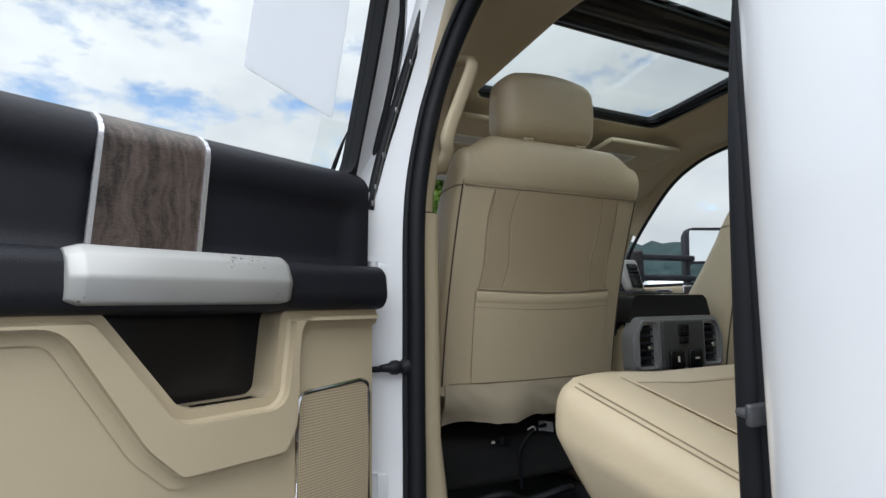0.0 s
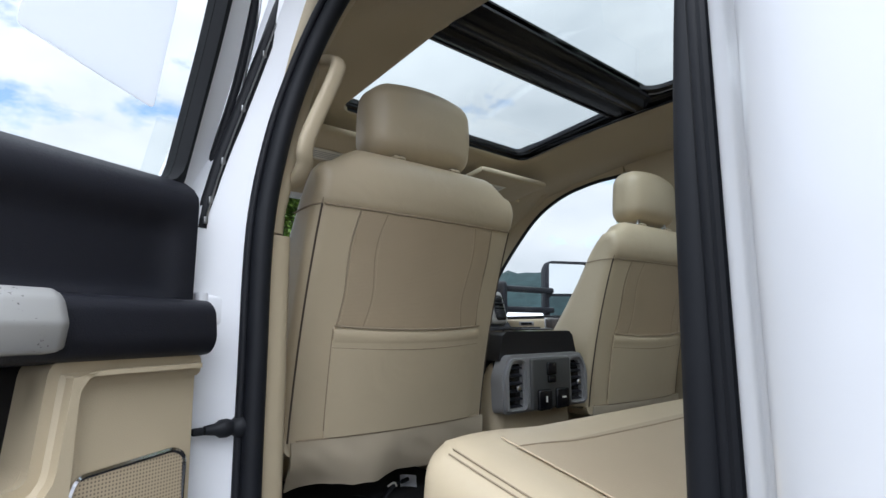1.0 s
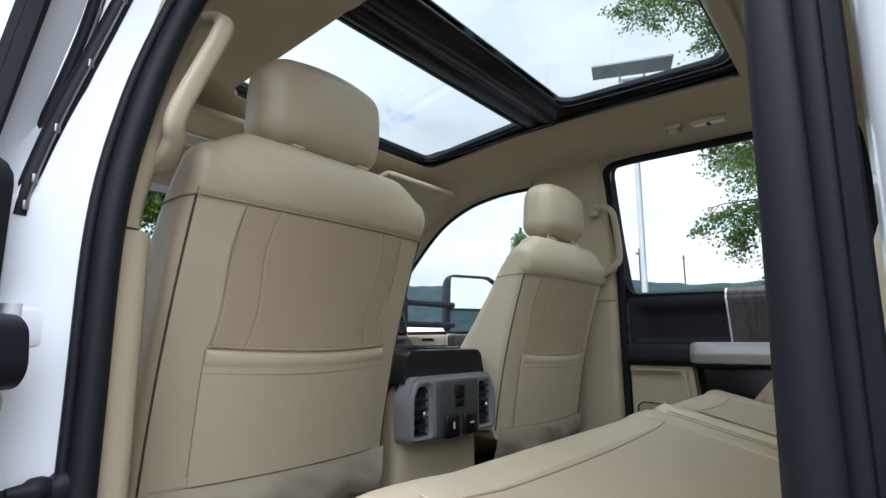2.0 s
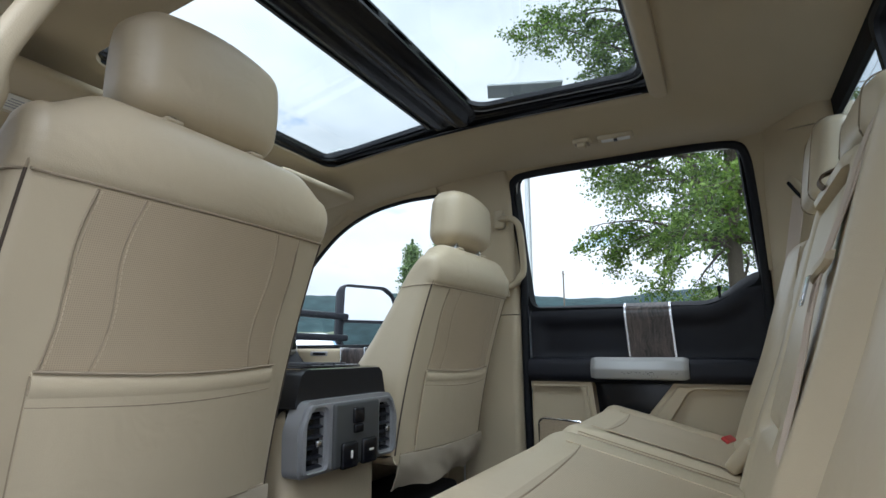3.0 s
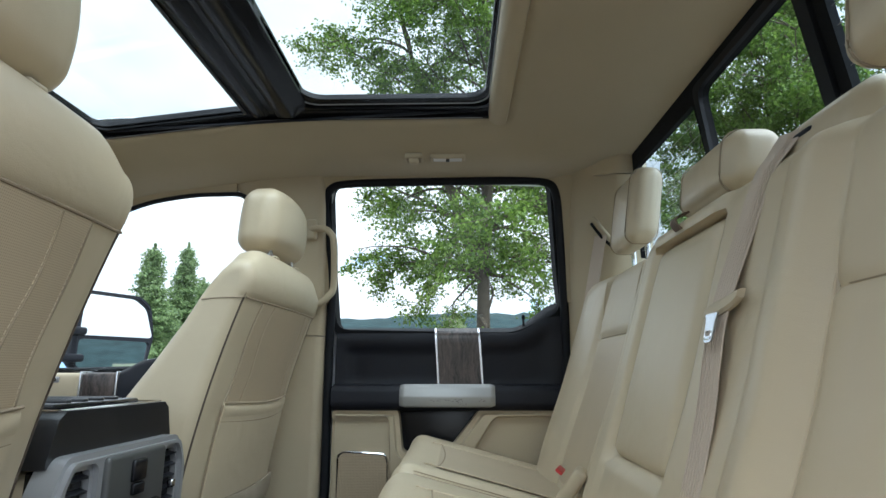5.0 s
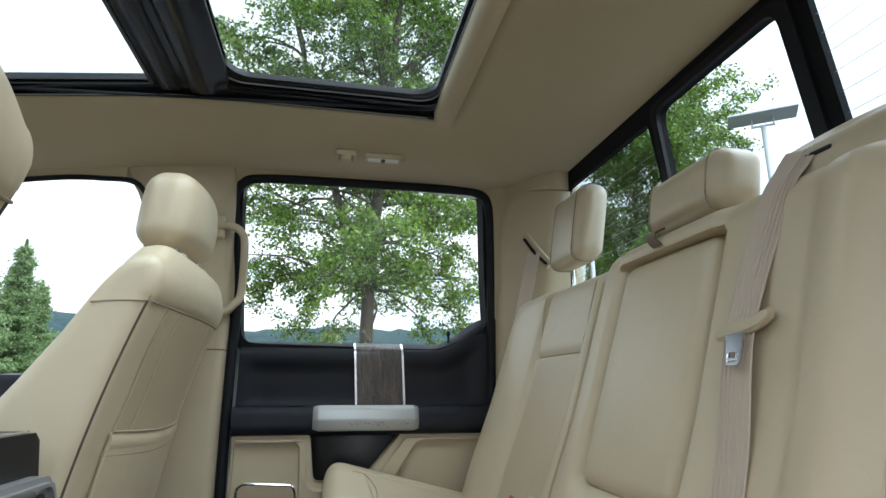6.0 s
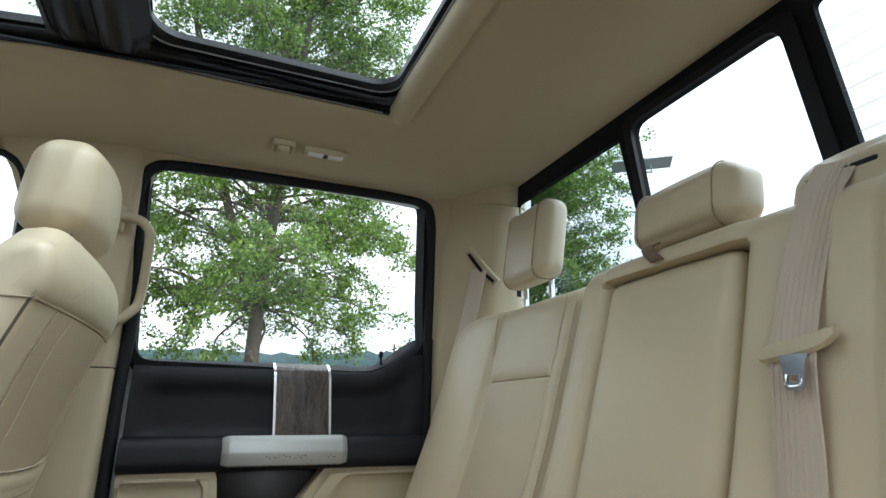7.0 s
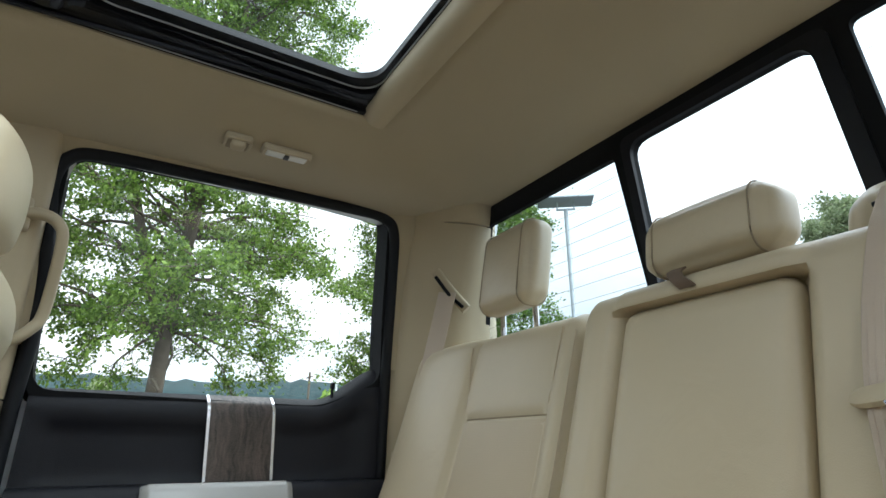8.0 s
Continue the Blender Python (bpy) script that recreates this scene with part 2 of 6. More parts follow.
M_LENS = mat("lamp_lens", (0.80, 0.79, 0.76), 0.15, mottle=0.03)
M_MIRROR = mat("mirror_silver", (0.85, 0.87, 0.88), 0.02, 1.0, mottle=0.0)
M_PAPER = mat("white_paper", (0.85, 0.87, 0.93), 0.7)
paper_n, paper_l = M_PAPER.node_tree.nodes, M_PAPER.node_tree.links
paper_t = paper_n.new("ShaderNodeBsdfTranslucent")
paper_t.inputs["Color"].default_value = (0.95, 0.955, 0.98, 1)
paper_m = paper_n.new("ShaderNodeMixShader")
paper_m.inputs["Fac"].default_value = 0.85
paper_l.new(paper_n["Principled BSDF"].outputs["BSDF"], paper_m.inputs[1])
paper_l.new(paper_t.outputs["BSDF"], paper_m.inputs[2])
paper_l.new(paper_m.outputs["Shader"], paper_n["Material Output"].inputs["Surface"])
M_LABEL = mat("visor_label", (0.66, 0.64, 0.58), 0.6)
M_RED = mat("red_plastic", (0.45, 0.03, 0.03), 0.4)


# ---- mesh helpers ----
XF = [Matrix.Identity(4)]


def part(name, bm, material, parent=None, label="", smooth=True, sharp=40):
    m = XF[0]
    bm.transform(m)
    if m.determinant() < 0:
        bmesh.ops.reverse_faces(bm, faces=bm.faces[:])
    me = bpy.data.meshes.new(name)
    bm.to_mesh(me)
    bm.free()
    if material is not None:
        me.materials.append(material)
    if smooth:
        me.shade_smooth()
        me.set_sharp_from_angle(angle=radians(sharp))
    ob = new(name, me)
    if parent is not None:
        ob.parent = parent
    if label:
        ob["label"] = label
    return ob


def empty(name, loc=(0, 0, 0)):
    ob = new(name)
    ob.empty_display_size = 0.05
    return ob


def rbox(c, s, bevel=0.006, seg=3, rot=None, warp=None, bm=None):
    """A bevelled block of full size s round c."""
    b = bmesh.new()
    bmesh.ops.create_cube(b, size=1.0)
    bmesh.ops.scale(b, vec=s, verts=b.verts)
    k = min(bevel, min(s) * 0.49)
    if k > 0:
        bmesh.ops.bevel(b, geom=b.edges[:], offset=k, segments=seg, profile=0.5, affect="EDGES")
    m = Matrix.Translation(c)
    if rot:
        m = m @ Euler([radians(a) for a in rot]).to_matrix().to_4x4()
    b.transform(m)
    if warp:
        for v in b.verts:
            v.co = Vector(warp(v.co))
    if bm is None:
        return b
    return join(bm, b)


def join(a, b):
    me = bpy.data.meshes.new("tmp")
    b.to_mesh(me)
    b.free()
    a.from_mesh(me)
    bpy.data.meshes.remove(me)
    return a


def pad(c, s, r, n=10, warp=None, puff=0.0):
    """A soft block: every face a grid, edges rounded by r, faces puffed out."""
    b = bmesh.new()
    bmesh.ops.create_cube(b, size=2.0)
    bmesh.ops.subdivide_edges(b, edges=b.edges[:], cuts=n, use_grid_fill=True)
    h = [a / 2 for a in s]
    rr = min(r, min(h))
    for v in b.verts:
        u = v.co.copy()
        # finer steps near the edges
        u = Vector([math.copysign(abs(a) ** 0.75, a) for a in u])
        p = Vector((u.x * h[0], u.y * h[1], u.z * h[2]))
        q = Vector([max(-(h[i] - rr), min(h[i] - rr, p[i])) for i in range(3)])
        d = p - q
        if d.length > 1e-9:
            p = q + d.normalized() * rr
        if puff:
            ax = max(range(3), key=lambda i: abs(u[i]))
            k = 1.0
            for i in range(3):
                if i != ax:
                    k *= max(0.0, 1 - u[i] ** 2)
            p[ax] += math.copysign(puff * k, u[ax])
        v.co = p + Vector(c)
    if warp:
        for v in b.verts:
            v.co = Vector(warp(v.co))
    return b


def loft(rings, closed=True, caps=True):
    """Skins a list of rings (lists of points of equal count)."""
    b = bmesh.new()
    rows = [[b.verts.new(p) for p in ring] for ring in rings]
    n = len(rows[0])
    for r0, r1 in zip(rows, rows[1:]):
        for i in range(n if closed else n - 1):
            j = (i + 1) % n
            b.faces.new((r0[i], r0[j], r1[j], r1[i]))
    if caps and closed:
        b.faces.new(rows[0][::-1])
        b.faces.new(rows[-1])
    bmesh.ops.recalc_face_normals(b, faces=b.faces[:])
    return b


def smooth_path(pts, n=8, closed=False):
    """Points along a Catmull-Rom curve through pts."""
    P = [Vector(p) for p in pts]
    if closed:
        P = [P[-1]] + P + [P[0], P[1]]
    else:
        P = [P[0] * 2 - P[1]] + P + [P[-1] * 2 - P[-2]]
    out = []
    for a, b, c, d in zip(P, P[1:], P[2:], P[3:]):
        for i in range(n):
            t = i / n
            out.append(0.5 * (2 * b + (c - a) * t + (2 * a - 5 * b + 4 * c - d) * t * t + (3 * b - a - 3 * c + d) * t ** 3))
    if not closed:
        out.append(P[-2])
    return out


def sweep(path, profile, closed=False, up=(0, 0, 1)):
    """Carries a flat profile [(side, height)] along the path."""
    P = [Vector(p) for p in path]
    rings = []
    upv = Vector(up)
    n = len(P)
    for i, p in enumerate(P):
        a = P[(i - 1) % n] if closed or i > 0 else P[i]
        c = P[(i + 1) % n] if closed or i < n - 1 else P[i]
        t = (c - a).normalized()
        s = t.cross(upv)
        if s.length < 1e-4:
            s = t.cross(Vector((1, 0, 0)))
        s.normalize()
        h = s.cross(t)
        rings.append([p + s * u + h * v for u, v in profile])
    if closed:
        rings.append(rings[0])
        b = loft(rings, True, False)
        bmesh.ops.remove_doubles(b, verts=b.verts[:], dist=1e-6)
        return b
    return loft(rings)


def circle(r, n=8, sx=1.0):
    return [(r * sx * math.cos(2 * math.pi * i / n), r * math.sin(2 * math.pi * i / n)) for i in range(n)]


def tube(path, r, n=8, closed=False, sx=1.0, up=(0, 0, 1)):
    return sweep(path, circle(r, n, sx), closed, up)


def rrect(w, h, r, n=5):
    """A rounded rectangle, as (u, v) points."""
    out = []
    for cx, cy, a0 in ((w / 2 - r, h / 2 - r, 0), (-w / 2 + r, h / 2 - r, 90), (-w / 2 + r, -h / 2 + r, 180), (w / 2 - r, -h / 2 + r, 270)):
        for i in range(n + 1):
            a = radians(a0 + 90 * i / n)
            out.append((cx + r * math.cos(a), cy + r * math.sin(a)))
    return out


def sheet(f, nu, nv, thick, skip=None):
    """A surface f(u, v) over the unit square, given thickness along its normals."""
    b = bmesh.new()
    g = [[b.verts.new(f(i / nu, j / nv)) for j in range(nv + 1)] for i in range(nu + 1)]
    for i in range(nu):
        for j in range(nv):
            if skip and skip((i + 0.5) / nu, (j + 0.5) / nv):
                continue
            b.faces.new((g[i][j], g[i + 1][j], g[i + 1][j + 1], g[i][j + 1]))
    loose = [v for v in b.verts if not v.link_faces]
    bmesh.ops.delete(b, geom=loose, context="VERTS")
    bmesh.ops.recalc_face_normals(b, faces=b.faces[:])
    if thick:
        bmesh.ops.solidify(b, geom=b.faces[:], thickness=thick)
    return b


def plate(outline, axis, v0, v1, holes=()):
    """A flat plate between two planes across an axis; outline in the other two, with holes cut through."""
    b = bmesh.new()
    def put(p, v):
        a, c = p
        return {"x": (v, a, c), "y": (a, v, c), "z": (a, c, v)}[axis]
    loops = []
    for ring in (outline, *holes):
        vs = [b.verts.new(put(p, v0)) for p in ring]
        es = [b.edges.new((vs[i], vs[(i + 1) % len(vs)])) for i in range(len(vs))]
        loops += es
    bmesh.ops.triangle_fill(b, edges=loops, use_beauty=True)
    r = bmesh.ops.extrude_face_region(b, geom=b.faces[:])
    off = Vector(put((0, 0), v1)) - Vector(put((0, 0), v0))
    bmesh.ops.translate(b, vec=off, verts=[g for g in r["geom"] if isinstance(g, bmesh.types.BMVert)])
    bmesh.ops.recalc_face_normals(b, faces=b.faces[:])
    return b


def rounded(pts, r, n=4):
    """A polygon in the plane with its corners rounded by r."""
    out = []
    k = len(pts)
    for i in range(k):
        a, p, c = Vector(pts[i - 1]), Vector(pts[i]), Vector(pts[(i + 1) % k])
        rr = min(r, (a - p).length * 0.45, (c - p).length * 0.45)
        s, e = p + (a - p).normalized() * rr, p + (c - p).normalized() * rr
        for j in range(n + 1):
            t = j / n
            out.append(tuple((1 - t) ** 2 * s + 2 * t * (1 - t) * p + t * t * e))
    return out


def lerp(a, b, t):
    return a + (b - a) * t


def step(a, b, t):
    t = max(0.0, min(1.0, (t - a) / (b - a)))
    return t * t * (3 - 2 * t)


MIRROR = Matrix.Diagonal((-1, 1, 1, 1))


# ---- the cab ----
def side(z):
    """Half width of the cab's inner side at height z."""
    return 0.785 - 0.20 * max(0.0, z - 1.42)


def roof(x, y):
    """Height of the headliner."""
    a = abs(x)
    z = 1.902 - 0.042 * step(0.43, 0.57, a) * (1 - step(-0.72, -0.90, y)) - 0.01 * max(0.0, a - 0.57)
    z -= 0.115 * max(0.0, y)
    z -= 0.034 * step(-0.60, -0.95, y)
    z -= 0.10 * step(0.50, 0.78, y)
    return z


def ring(w0, w1, y0, y1, r, n=6, m=10):
    """A dense rounded rectangle in plan, as (x, y)."""
    c = [(w1 - r, y1 - r, 0), (w0 + r, y1 - r, 90), (w0 + r, y0 + r, 180), (w1 - r, y0 + r, 270)]
    out = []
    for k in range(4):
        cx, cy, a0 = c[k]
        for i in range(n + 1):
            a = radians(a0 + 90 * i / n)
            out.append(Vector((cx + r * math.cos(a), cy + r * math.sin(a))))
        nx, ny, b0 = c[(k + 1) % 4]
        a = radians(b0)
        e = Vector((nx + r * math.cos(a), ny + r * math.sin(a)))
        s = out[-1].copy()
        for i in range(1, m):
            out.append(s.lerp(e, i / m))
    return out


def rings_between(ra, rb, ks, zf):
    return [[(p.x + (q.x - p.x) * k, p.y + (q.y - p.y) * k, zf(p.x + (q.x - p.x) * k, p.y + (q.y - p.y) * k, k)) for p, q in zip(ra, rb)] for k in ks]


HOLE = ring(-0.345, 0.437, -0.592, 0.428, 0.045)
EDGE = ring(-0.735, 0.735, -0.955, 0.80, 0.03)
rs = rings_between(HOLE, EDGE, [0, 0, 0.02, 0.05, 0.15, 0.3, 0.45, 0.6, 0.75, 0.9, 1.0], lambda x, y, k: roof(x, y))
rs[0] = [(x, y, z + 0.022) for x, y, z in rs[0]]
rs[1] = [(x, y, z + 0.005) for x, y, z in rs[1]]
bm = loft(rs, True, False)
for v in bm.verts:
    if v.co.x < -0.45:
        v.co.x = -0.45 + (v.co.x + 0.45) * (1 - 0.6 * step(0.0, 0.4, v.co.y))
bmesh.ops.solidify(bm, geom=bm.faces[:], thickness=0.004)
ceiling = tagged(part("ceiling", bm, M_HEADLINER), "tan woven fabric headliner with a sunroof opening", "headliner", kind="structure")

# outer roof skin
R1 = ring(-0.44, 0.485, -0.66, 0.52, 0.05)
R2 = ring(-0.79, 0.79, -0.975, 0.86, 0.08)
bm = loft(rings_between(R1, R2, [0, 0.3, 0.6, 0.85, 1.0], lambda x, y, k: roof(x * 0.4, y) + 0.044 - 0.045 * k ** 2), True, False)
for v in bm.verts:
    v.co.x *= 1 - 0.20 * step(-0.05, 0.45, v.co.y)
bmesh.ops.solidify(bm, geom=bm.faces[:], thickness=0.003)
tagged(part("roof_skin", bm, M_WHITE), "white painted steel cab roof", "roof", kind="structure")

# sunroof: tray, cross bar, two panes, the shade's leading edge
sunroof = tagged(empty("sunroof"), "panoramic sunroof with black frame and two tinted panes", "sunroof", kind="structure")
T0 = ring(-0.346, 0.438, -0.575, 0.429, 0.045)
T1 = ring(-0.350, 0.426, -0.565, 0.421, 0.04)
T2 = ring(-0.353, 0.418, -0.560, 0.416, 0.04)
T3 = ring(-0.356, 0.402, -0.555, 0.409, 0.035)
T4 = ring(-0.360, 0.395, -0.550, 0.405, 0.03)
trs = []
for rg, dz in ((T0, 0.006), (T1, 0.007), (T1, 0.014), (T2, 0.017), (T3, 0.016), (T3, 0.021), (T4, 0.022), (T4, 0.036)):
    trs.append([(p.x, p.y, roof(p.x * 0.9, p.y) + dz) for p in rg])
bm = loft(trs, True, False)
bmesh.ops.solidify(bm, geom=bm.faces[:], thickness=-0.004)
part("tray", bm, M_GLOSSBLACK, sunroof)
# the rear pane sits deeper, in a broad rounded frame
F0 = ring(-0.365, 0.412, -0.560, -0.040, 0.03)
F1 = ring(-0.372, 0.392, -0.548, -0.085, 0.04)
F2 = ring(-0.376, 0.384, -0.542, -0.094, 0.045)
F3 = ring(-0.380, 0.366, -0.533, -0.106, 0.048)
frs = []
for rg, dz in ((F0, 0.016), (F1, 0.018), (F1, 0.024), (F2, 0.025), (F3, 0.028), (F3, 0.040)):
    frs.append([(p.x, p.y, roof(p.x * 0.9, p.y) + dz) for p in rg])
bm = loft(frs, True, False)
bmesh.ops.solidify(bm, geom=bm.faces[:], thickness=-0.003)
part("rear_frame", bm, M_GLOSSBLACK, sunroof)
part("frame_bead", tube([(p.x, p.y, roof(p.x * 0.9, p.y) + 0.0235) for p in F2], 0.0016, 6, True), M_GREY, sunroof, "thin bright bead round the rear pane")
def bar(pts_yz, x0, x1, n=12):
    rings_ = []
    for i in range(n + 1):
        x = lerp(x0, x1, i / n)
        rings_.append([(x, y, z + roof(x, y)) for y, z in pts_yz])
    return loft(rings_)
part("crossbar", bar([(-0.106, 0.045), (-0.106, 0.022), (-0.098, 0.016), (-0.086, 0.014), (-0.078, 0.006), (-0.070, -0.001), (-0.052, -0.003), (-0.034, -0.001), (-0.024, 0.009), (-0.010, 0.010), (-0.003, 0.001), (0.012, 0.000), (0.026, 0.004), (0.033, 0.012), (0.045, 0.016), (0.048, 0.022), (0.048, 0.045)], -0.358, 0.402), M_GLOSSBLACK, sunroof)
part("crossbar_lip", bar([(0.044, 0.0135), (0.050, 0.0135), (0.050, 0.019), (0.044, 0.019)], -0.355, 0.398), M_SLATE, sunroof, "grey rubber lip of the front pane")
for y0, y1, dz in ((0.02, 0.425, 0.026), (-0.550, -0.09, 0.034)):
    bm = sheet(lambda u, v: (lerp(-0.40, 0.42, u), lerp(y0, y1, v), roof(lerp(-0.385, 0.385, u) * 0.5, lerp(y0, y1, v)) + dz), 6, 6, 0.004)
    part("pane", bm, M_ROOFGLASS, sunroof, "tinted roof glass")
# the rail's highlight, put in as a thin grey tube
part("rail_highlight", tube([(0.4275, y, roof(0.424, y) + 0.0065) for y in [lerp(-0.53, 0.40, i / 20) for i in range(21)]], 0.0013, 6), M_GREY, sunroof, "thin grey line laid in as the rail's highlight")
part("guide_rail", rbox((0.412, 0.0, 1.932), (0.006, 0.9, 0.006), 0.002, warp=lambda v: (v.x, v.y - 0.06, roof(0.41, v.y - 0.06) + 0.018 + (v.z - 1.932))), M_BLACK, sunroof)
bm = bar([(-0.590, 0.002), (-0.586, -0.009), (-0.574, -0.013), (-0.558, -0.010), (-0.546, 0.002), (-0.543, 0.020), (-0.548, 0.030), (-0.59, 0.03)], -0.340, 0.432)
part("shade_edge", bm, M_TRIM, sunroof, "tan leading edge of the sunshade")

# floor and rear wall
bm = plate(rounded([(-0.84, -0.99), (0.84, -0.99), (0.84, 1.25), (-0.84, 1.25)], 0.05), "z", 0.70, 0.735)
floor = tagged(part("floor", bm, M_CARPET), "black carpeted cab floor", "floor", kind="structure")
def rw_y(z):
    return -0.935 - 0.10 * (1.84 - z)
def shear(v):
    return (v.x, v.y + rw_y(v.z), v.z)
wall_rear = tagged(empty("wall_rear"), "rear wall of the cab", "wall", kind="structure")
bm = plate([(-0.86, 0.72), (0.86, 0.72), (0.86, 1.44), (-0.86, 1.44)], "y", -0.03, 0.0)
for v in bm.verts:
    v.co = Vector(shear(v.co))
part("panel", bm, M_TRIM, wall_rear)
bm = plate([(-0.98, 0.5), (0.98, 0.5), (0.98, 1.44), (-0.98, 1.44)], "y", -0.075, -0.04)
for v in bm.verts:
    v.co = Vector(shear(v.co))
part("skin", bm, M_WHITE, wall_rear)

# rear window: black frame with three openings
window_rear = tagged(empty("window_1"), "rear window with black frame and sliding middle pane", "window", kind="structure")
outer = rounded([(-0.72, 1.43), (0.76, 1.43), (0.72, 1.905), (-0.68, 1.905)], 0.03)
holes = [
    rounded([(0.170, 1.47), (0.665, 1.47), (0.585, 1.822), (0.198, 1.820)], 0.010),
    rounded([(-0.162, 1.47), (0.150, 1.47), (0.157, 1.829), (-0.143, 1.829)], 0.028),
    rounded([(-0.66, 1.47), (-0.202, 1.47), (-0.188, 1.835), (-0.56, 1.835)], 0.012),
]
bm = plate(outer, "y", -0.012, 0.0, holes)
for v in bm.verts:
    v.co = Vector(shear(v.co))
part("window_frame", bm, M_MATTE, window_rear)
bm = plate(rounded([(-0.184, 1.45), (0.165, 1.45), (0.175, 1.843), (-0.166, 1.843)], 0.02), "y", 0.0, 0.008, [holes[1]])
for v in bm.verts:
    v.co = Vector(shear(v.co))
part("slider_frame", bm, M_RUBBER, window_rear)
for x0, x1, gl_ in ((0.178, 0.70, M_PRIVACY), (-0.178, 0.172, M_SLIDER), (-0.66, -0.184, M_PRIVACY)):
    bm = rbox(((x0 + x1) / 2, -0.009, 1.65), (x1 - x0, 0.003, 0.40), 0)
    for v in bm.verts:
        v.co = Vector(shear(v.co))
    part("pane", bm, gl_, window_rear)
for sx in (1, -1):
    for i in range(11):
        z = 1.50 + 0.029 * i
        bm = rbox((0.412 if sx > 0 else -0.405, -0.0065, z), (0.46, 0.0005, 0.0006), 0)
        for v in bm.verts:
            v.co = Vector(shear(v.co))
        part("heating_wire", bm, M_WIRE, window_rear)


def pillar(rows, material, name, label, parent=None):
    """A post lofted through plan outlines at rising heights."""
    rings_ = [[(x, y, z) for x, y in rounded(pts, 0.02, 3)] for z, pts in rows]
    return part(name, loft(rings_), material, parent, label)


def cab_side(tag, cx=0.0, cy=0.0):
    """Trim, posts, seals and outer skin of one side (built for +x)."""
    b_post = tagged(empty("trim_b_post_" + tag), "tan plastic post trim beside the front seat", "post trim", kind="structure")
    rows = []
    for z in (0.74, 1.0, 1.30, 1.398):
        s = side(z)
        n_ = 0.022 + 0.03 * step(0.95, 0.74, z) if cx else 0.0
        f_ = 0.165 if cx else 0.12
        rows.append((z, [(s - 0.022 - n_, -0.075), (s - 0.005 - n_, f_), (s + 0.03, f_), (s + 0.03, -0.085)]))
    pillar(rows, M_TRIM, "lower_cover", "", b_post)
    rows = []
    for z in (1.401, 1.43, 1.55, 1.70, 1.78, 1.83, 1.87):
        s = side(z)
        k = step(1.70, 1.87, z) * (0.0 if cx == 0 else 1.0)
        fr_ = 0.15 + 0.08 * k if cx else 0.120 + 0.06 * step(1.74, 1.82, z)
        rows.append((z, [(s - 0.018 - 0.03 * k - (0.012 if cx else 0.0), -0.078 - 0.06 * k), (s - 0.012 - 0.03 * k - (0.008 if cx else 0.0), fr_), (s + 0.03, fr_ + 0.005), (s + 0.03, -0.085 - 0.06 * k)]))
    pillar(rows, M_TRIM, "upper_cover", "", b_post)
    # belt anchor knob on the lower cover
    if cx:
        part("anchor_cap", rbox((side(1.2) - 0.03, -0.03, 1.24), (0.025, 0.03, 0.05), 0.010), M_TRIM, b_post)
    c_post = tagged(empty("trim_c_post_" + tag), "tan plastic rear corner trim with a belt guide", "corner trim", kind="structure")
    for name, zs in (("lower_cover", (0.74, 1.0, 1.3, 1.42, 1.6, 1.70, 1.805)), ("upper_cover", (1.808, 1.83, 1.85, 1.875))):
        rows = []
        for z in zs:
            s = side(z)
            o = 0.002 if name == "upper_cover" else 0.0
            rows.append((z, [(s + 0.02, -0.785 - o), (s - 0.012 - o, -0.795 - o), (s - 0.055, -0.832), (0.655 - 0.30 * max(0.0, z - 1.56), -0.900), (0.635 - 0.27 * max(0.0, z - 1.60), rw_y(z) - 0.002), (0.64, -1.0), (s + 0.06, -1.0), (s + 0.06, -0.80)]))
        rings_ = [[(x, y, z + (0.26 * max(0.0, x - 0.54) if 1.79 < z < 1.82 else 0.0)) for x, y in rounded(p, 0.02, 3)] for z, p in rows]
        part(name, loft(rings_), M_TRIM, c_post)
    # rubber seals round the rear door's opening
    seal = smooth_path([(0.80, -0.10, 0.78), (0.80, -0.088, 1.0), (0.798, -0.085, 1.2), (0.795, -0.085, 1.40), (0.778, -0.090, 1.53), (0.752, -0.100, 1.64), (0.722, -0.135, 1.745), (0.705, -0.20, 1.805), (0.695, -0.34, 1.842), (0.695, -0.60, 1.842), (0.70 + cx * 0.3, -0.70 + cy, 1.822), (0.715 + cx * 0.5, -0.738 + cy, 1.77), (0.745 + cx, -0.745 + cy, 1.62), (0.785 + cx, -0.745 + cy, 1.42), (0.80 + cx, -0.742 + cy, 1.2), (0.80 + cx, -0.735 + cy, 1.0), (0.80 + cx, -0.70, 0.84), (0.80, -0.60, 0.775), (0.80, -0.2, 0.765)], 6, True)
    if cx == 0:
        seal = smooth_path([(0.80, -0.100, 0.78), (0.80, -0.096, 1.0), (0.798, -0.093, 1.2), (0.794, -0.093, 1.38), (0.773, -0.099, 1.56), (0.744, -0.083, 1.72), (0.728, -0.077, 1.785), (0.716, -0.097, 1.826), (0.708, -0.15, 1.838), (0.705, -0.34, 1.841), (0.705, -0.64, 1.843), (0.708, -0.722, 1.838), (0.718, -0.754, 1.808), (0.745, -0.766, 1.70), (0.775, -0.774, 1.54), (0.793, -0.778, 1.42), (0.80, -0.775, 1.2), (0.80, -0.76, 1.0), (0.80, -0.70, 0.84), (0.80, -0.60, 0.775), (0.80, -0.2, 0.765)], 6, True)
    door_seal = tagged(empty("trim_door_seal_" + tag), "black rubber seal round the rear door opening", "seal", kind="structure")
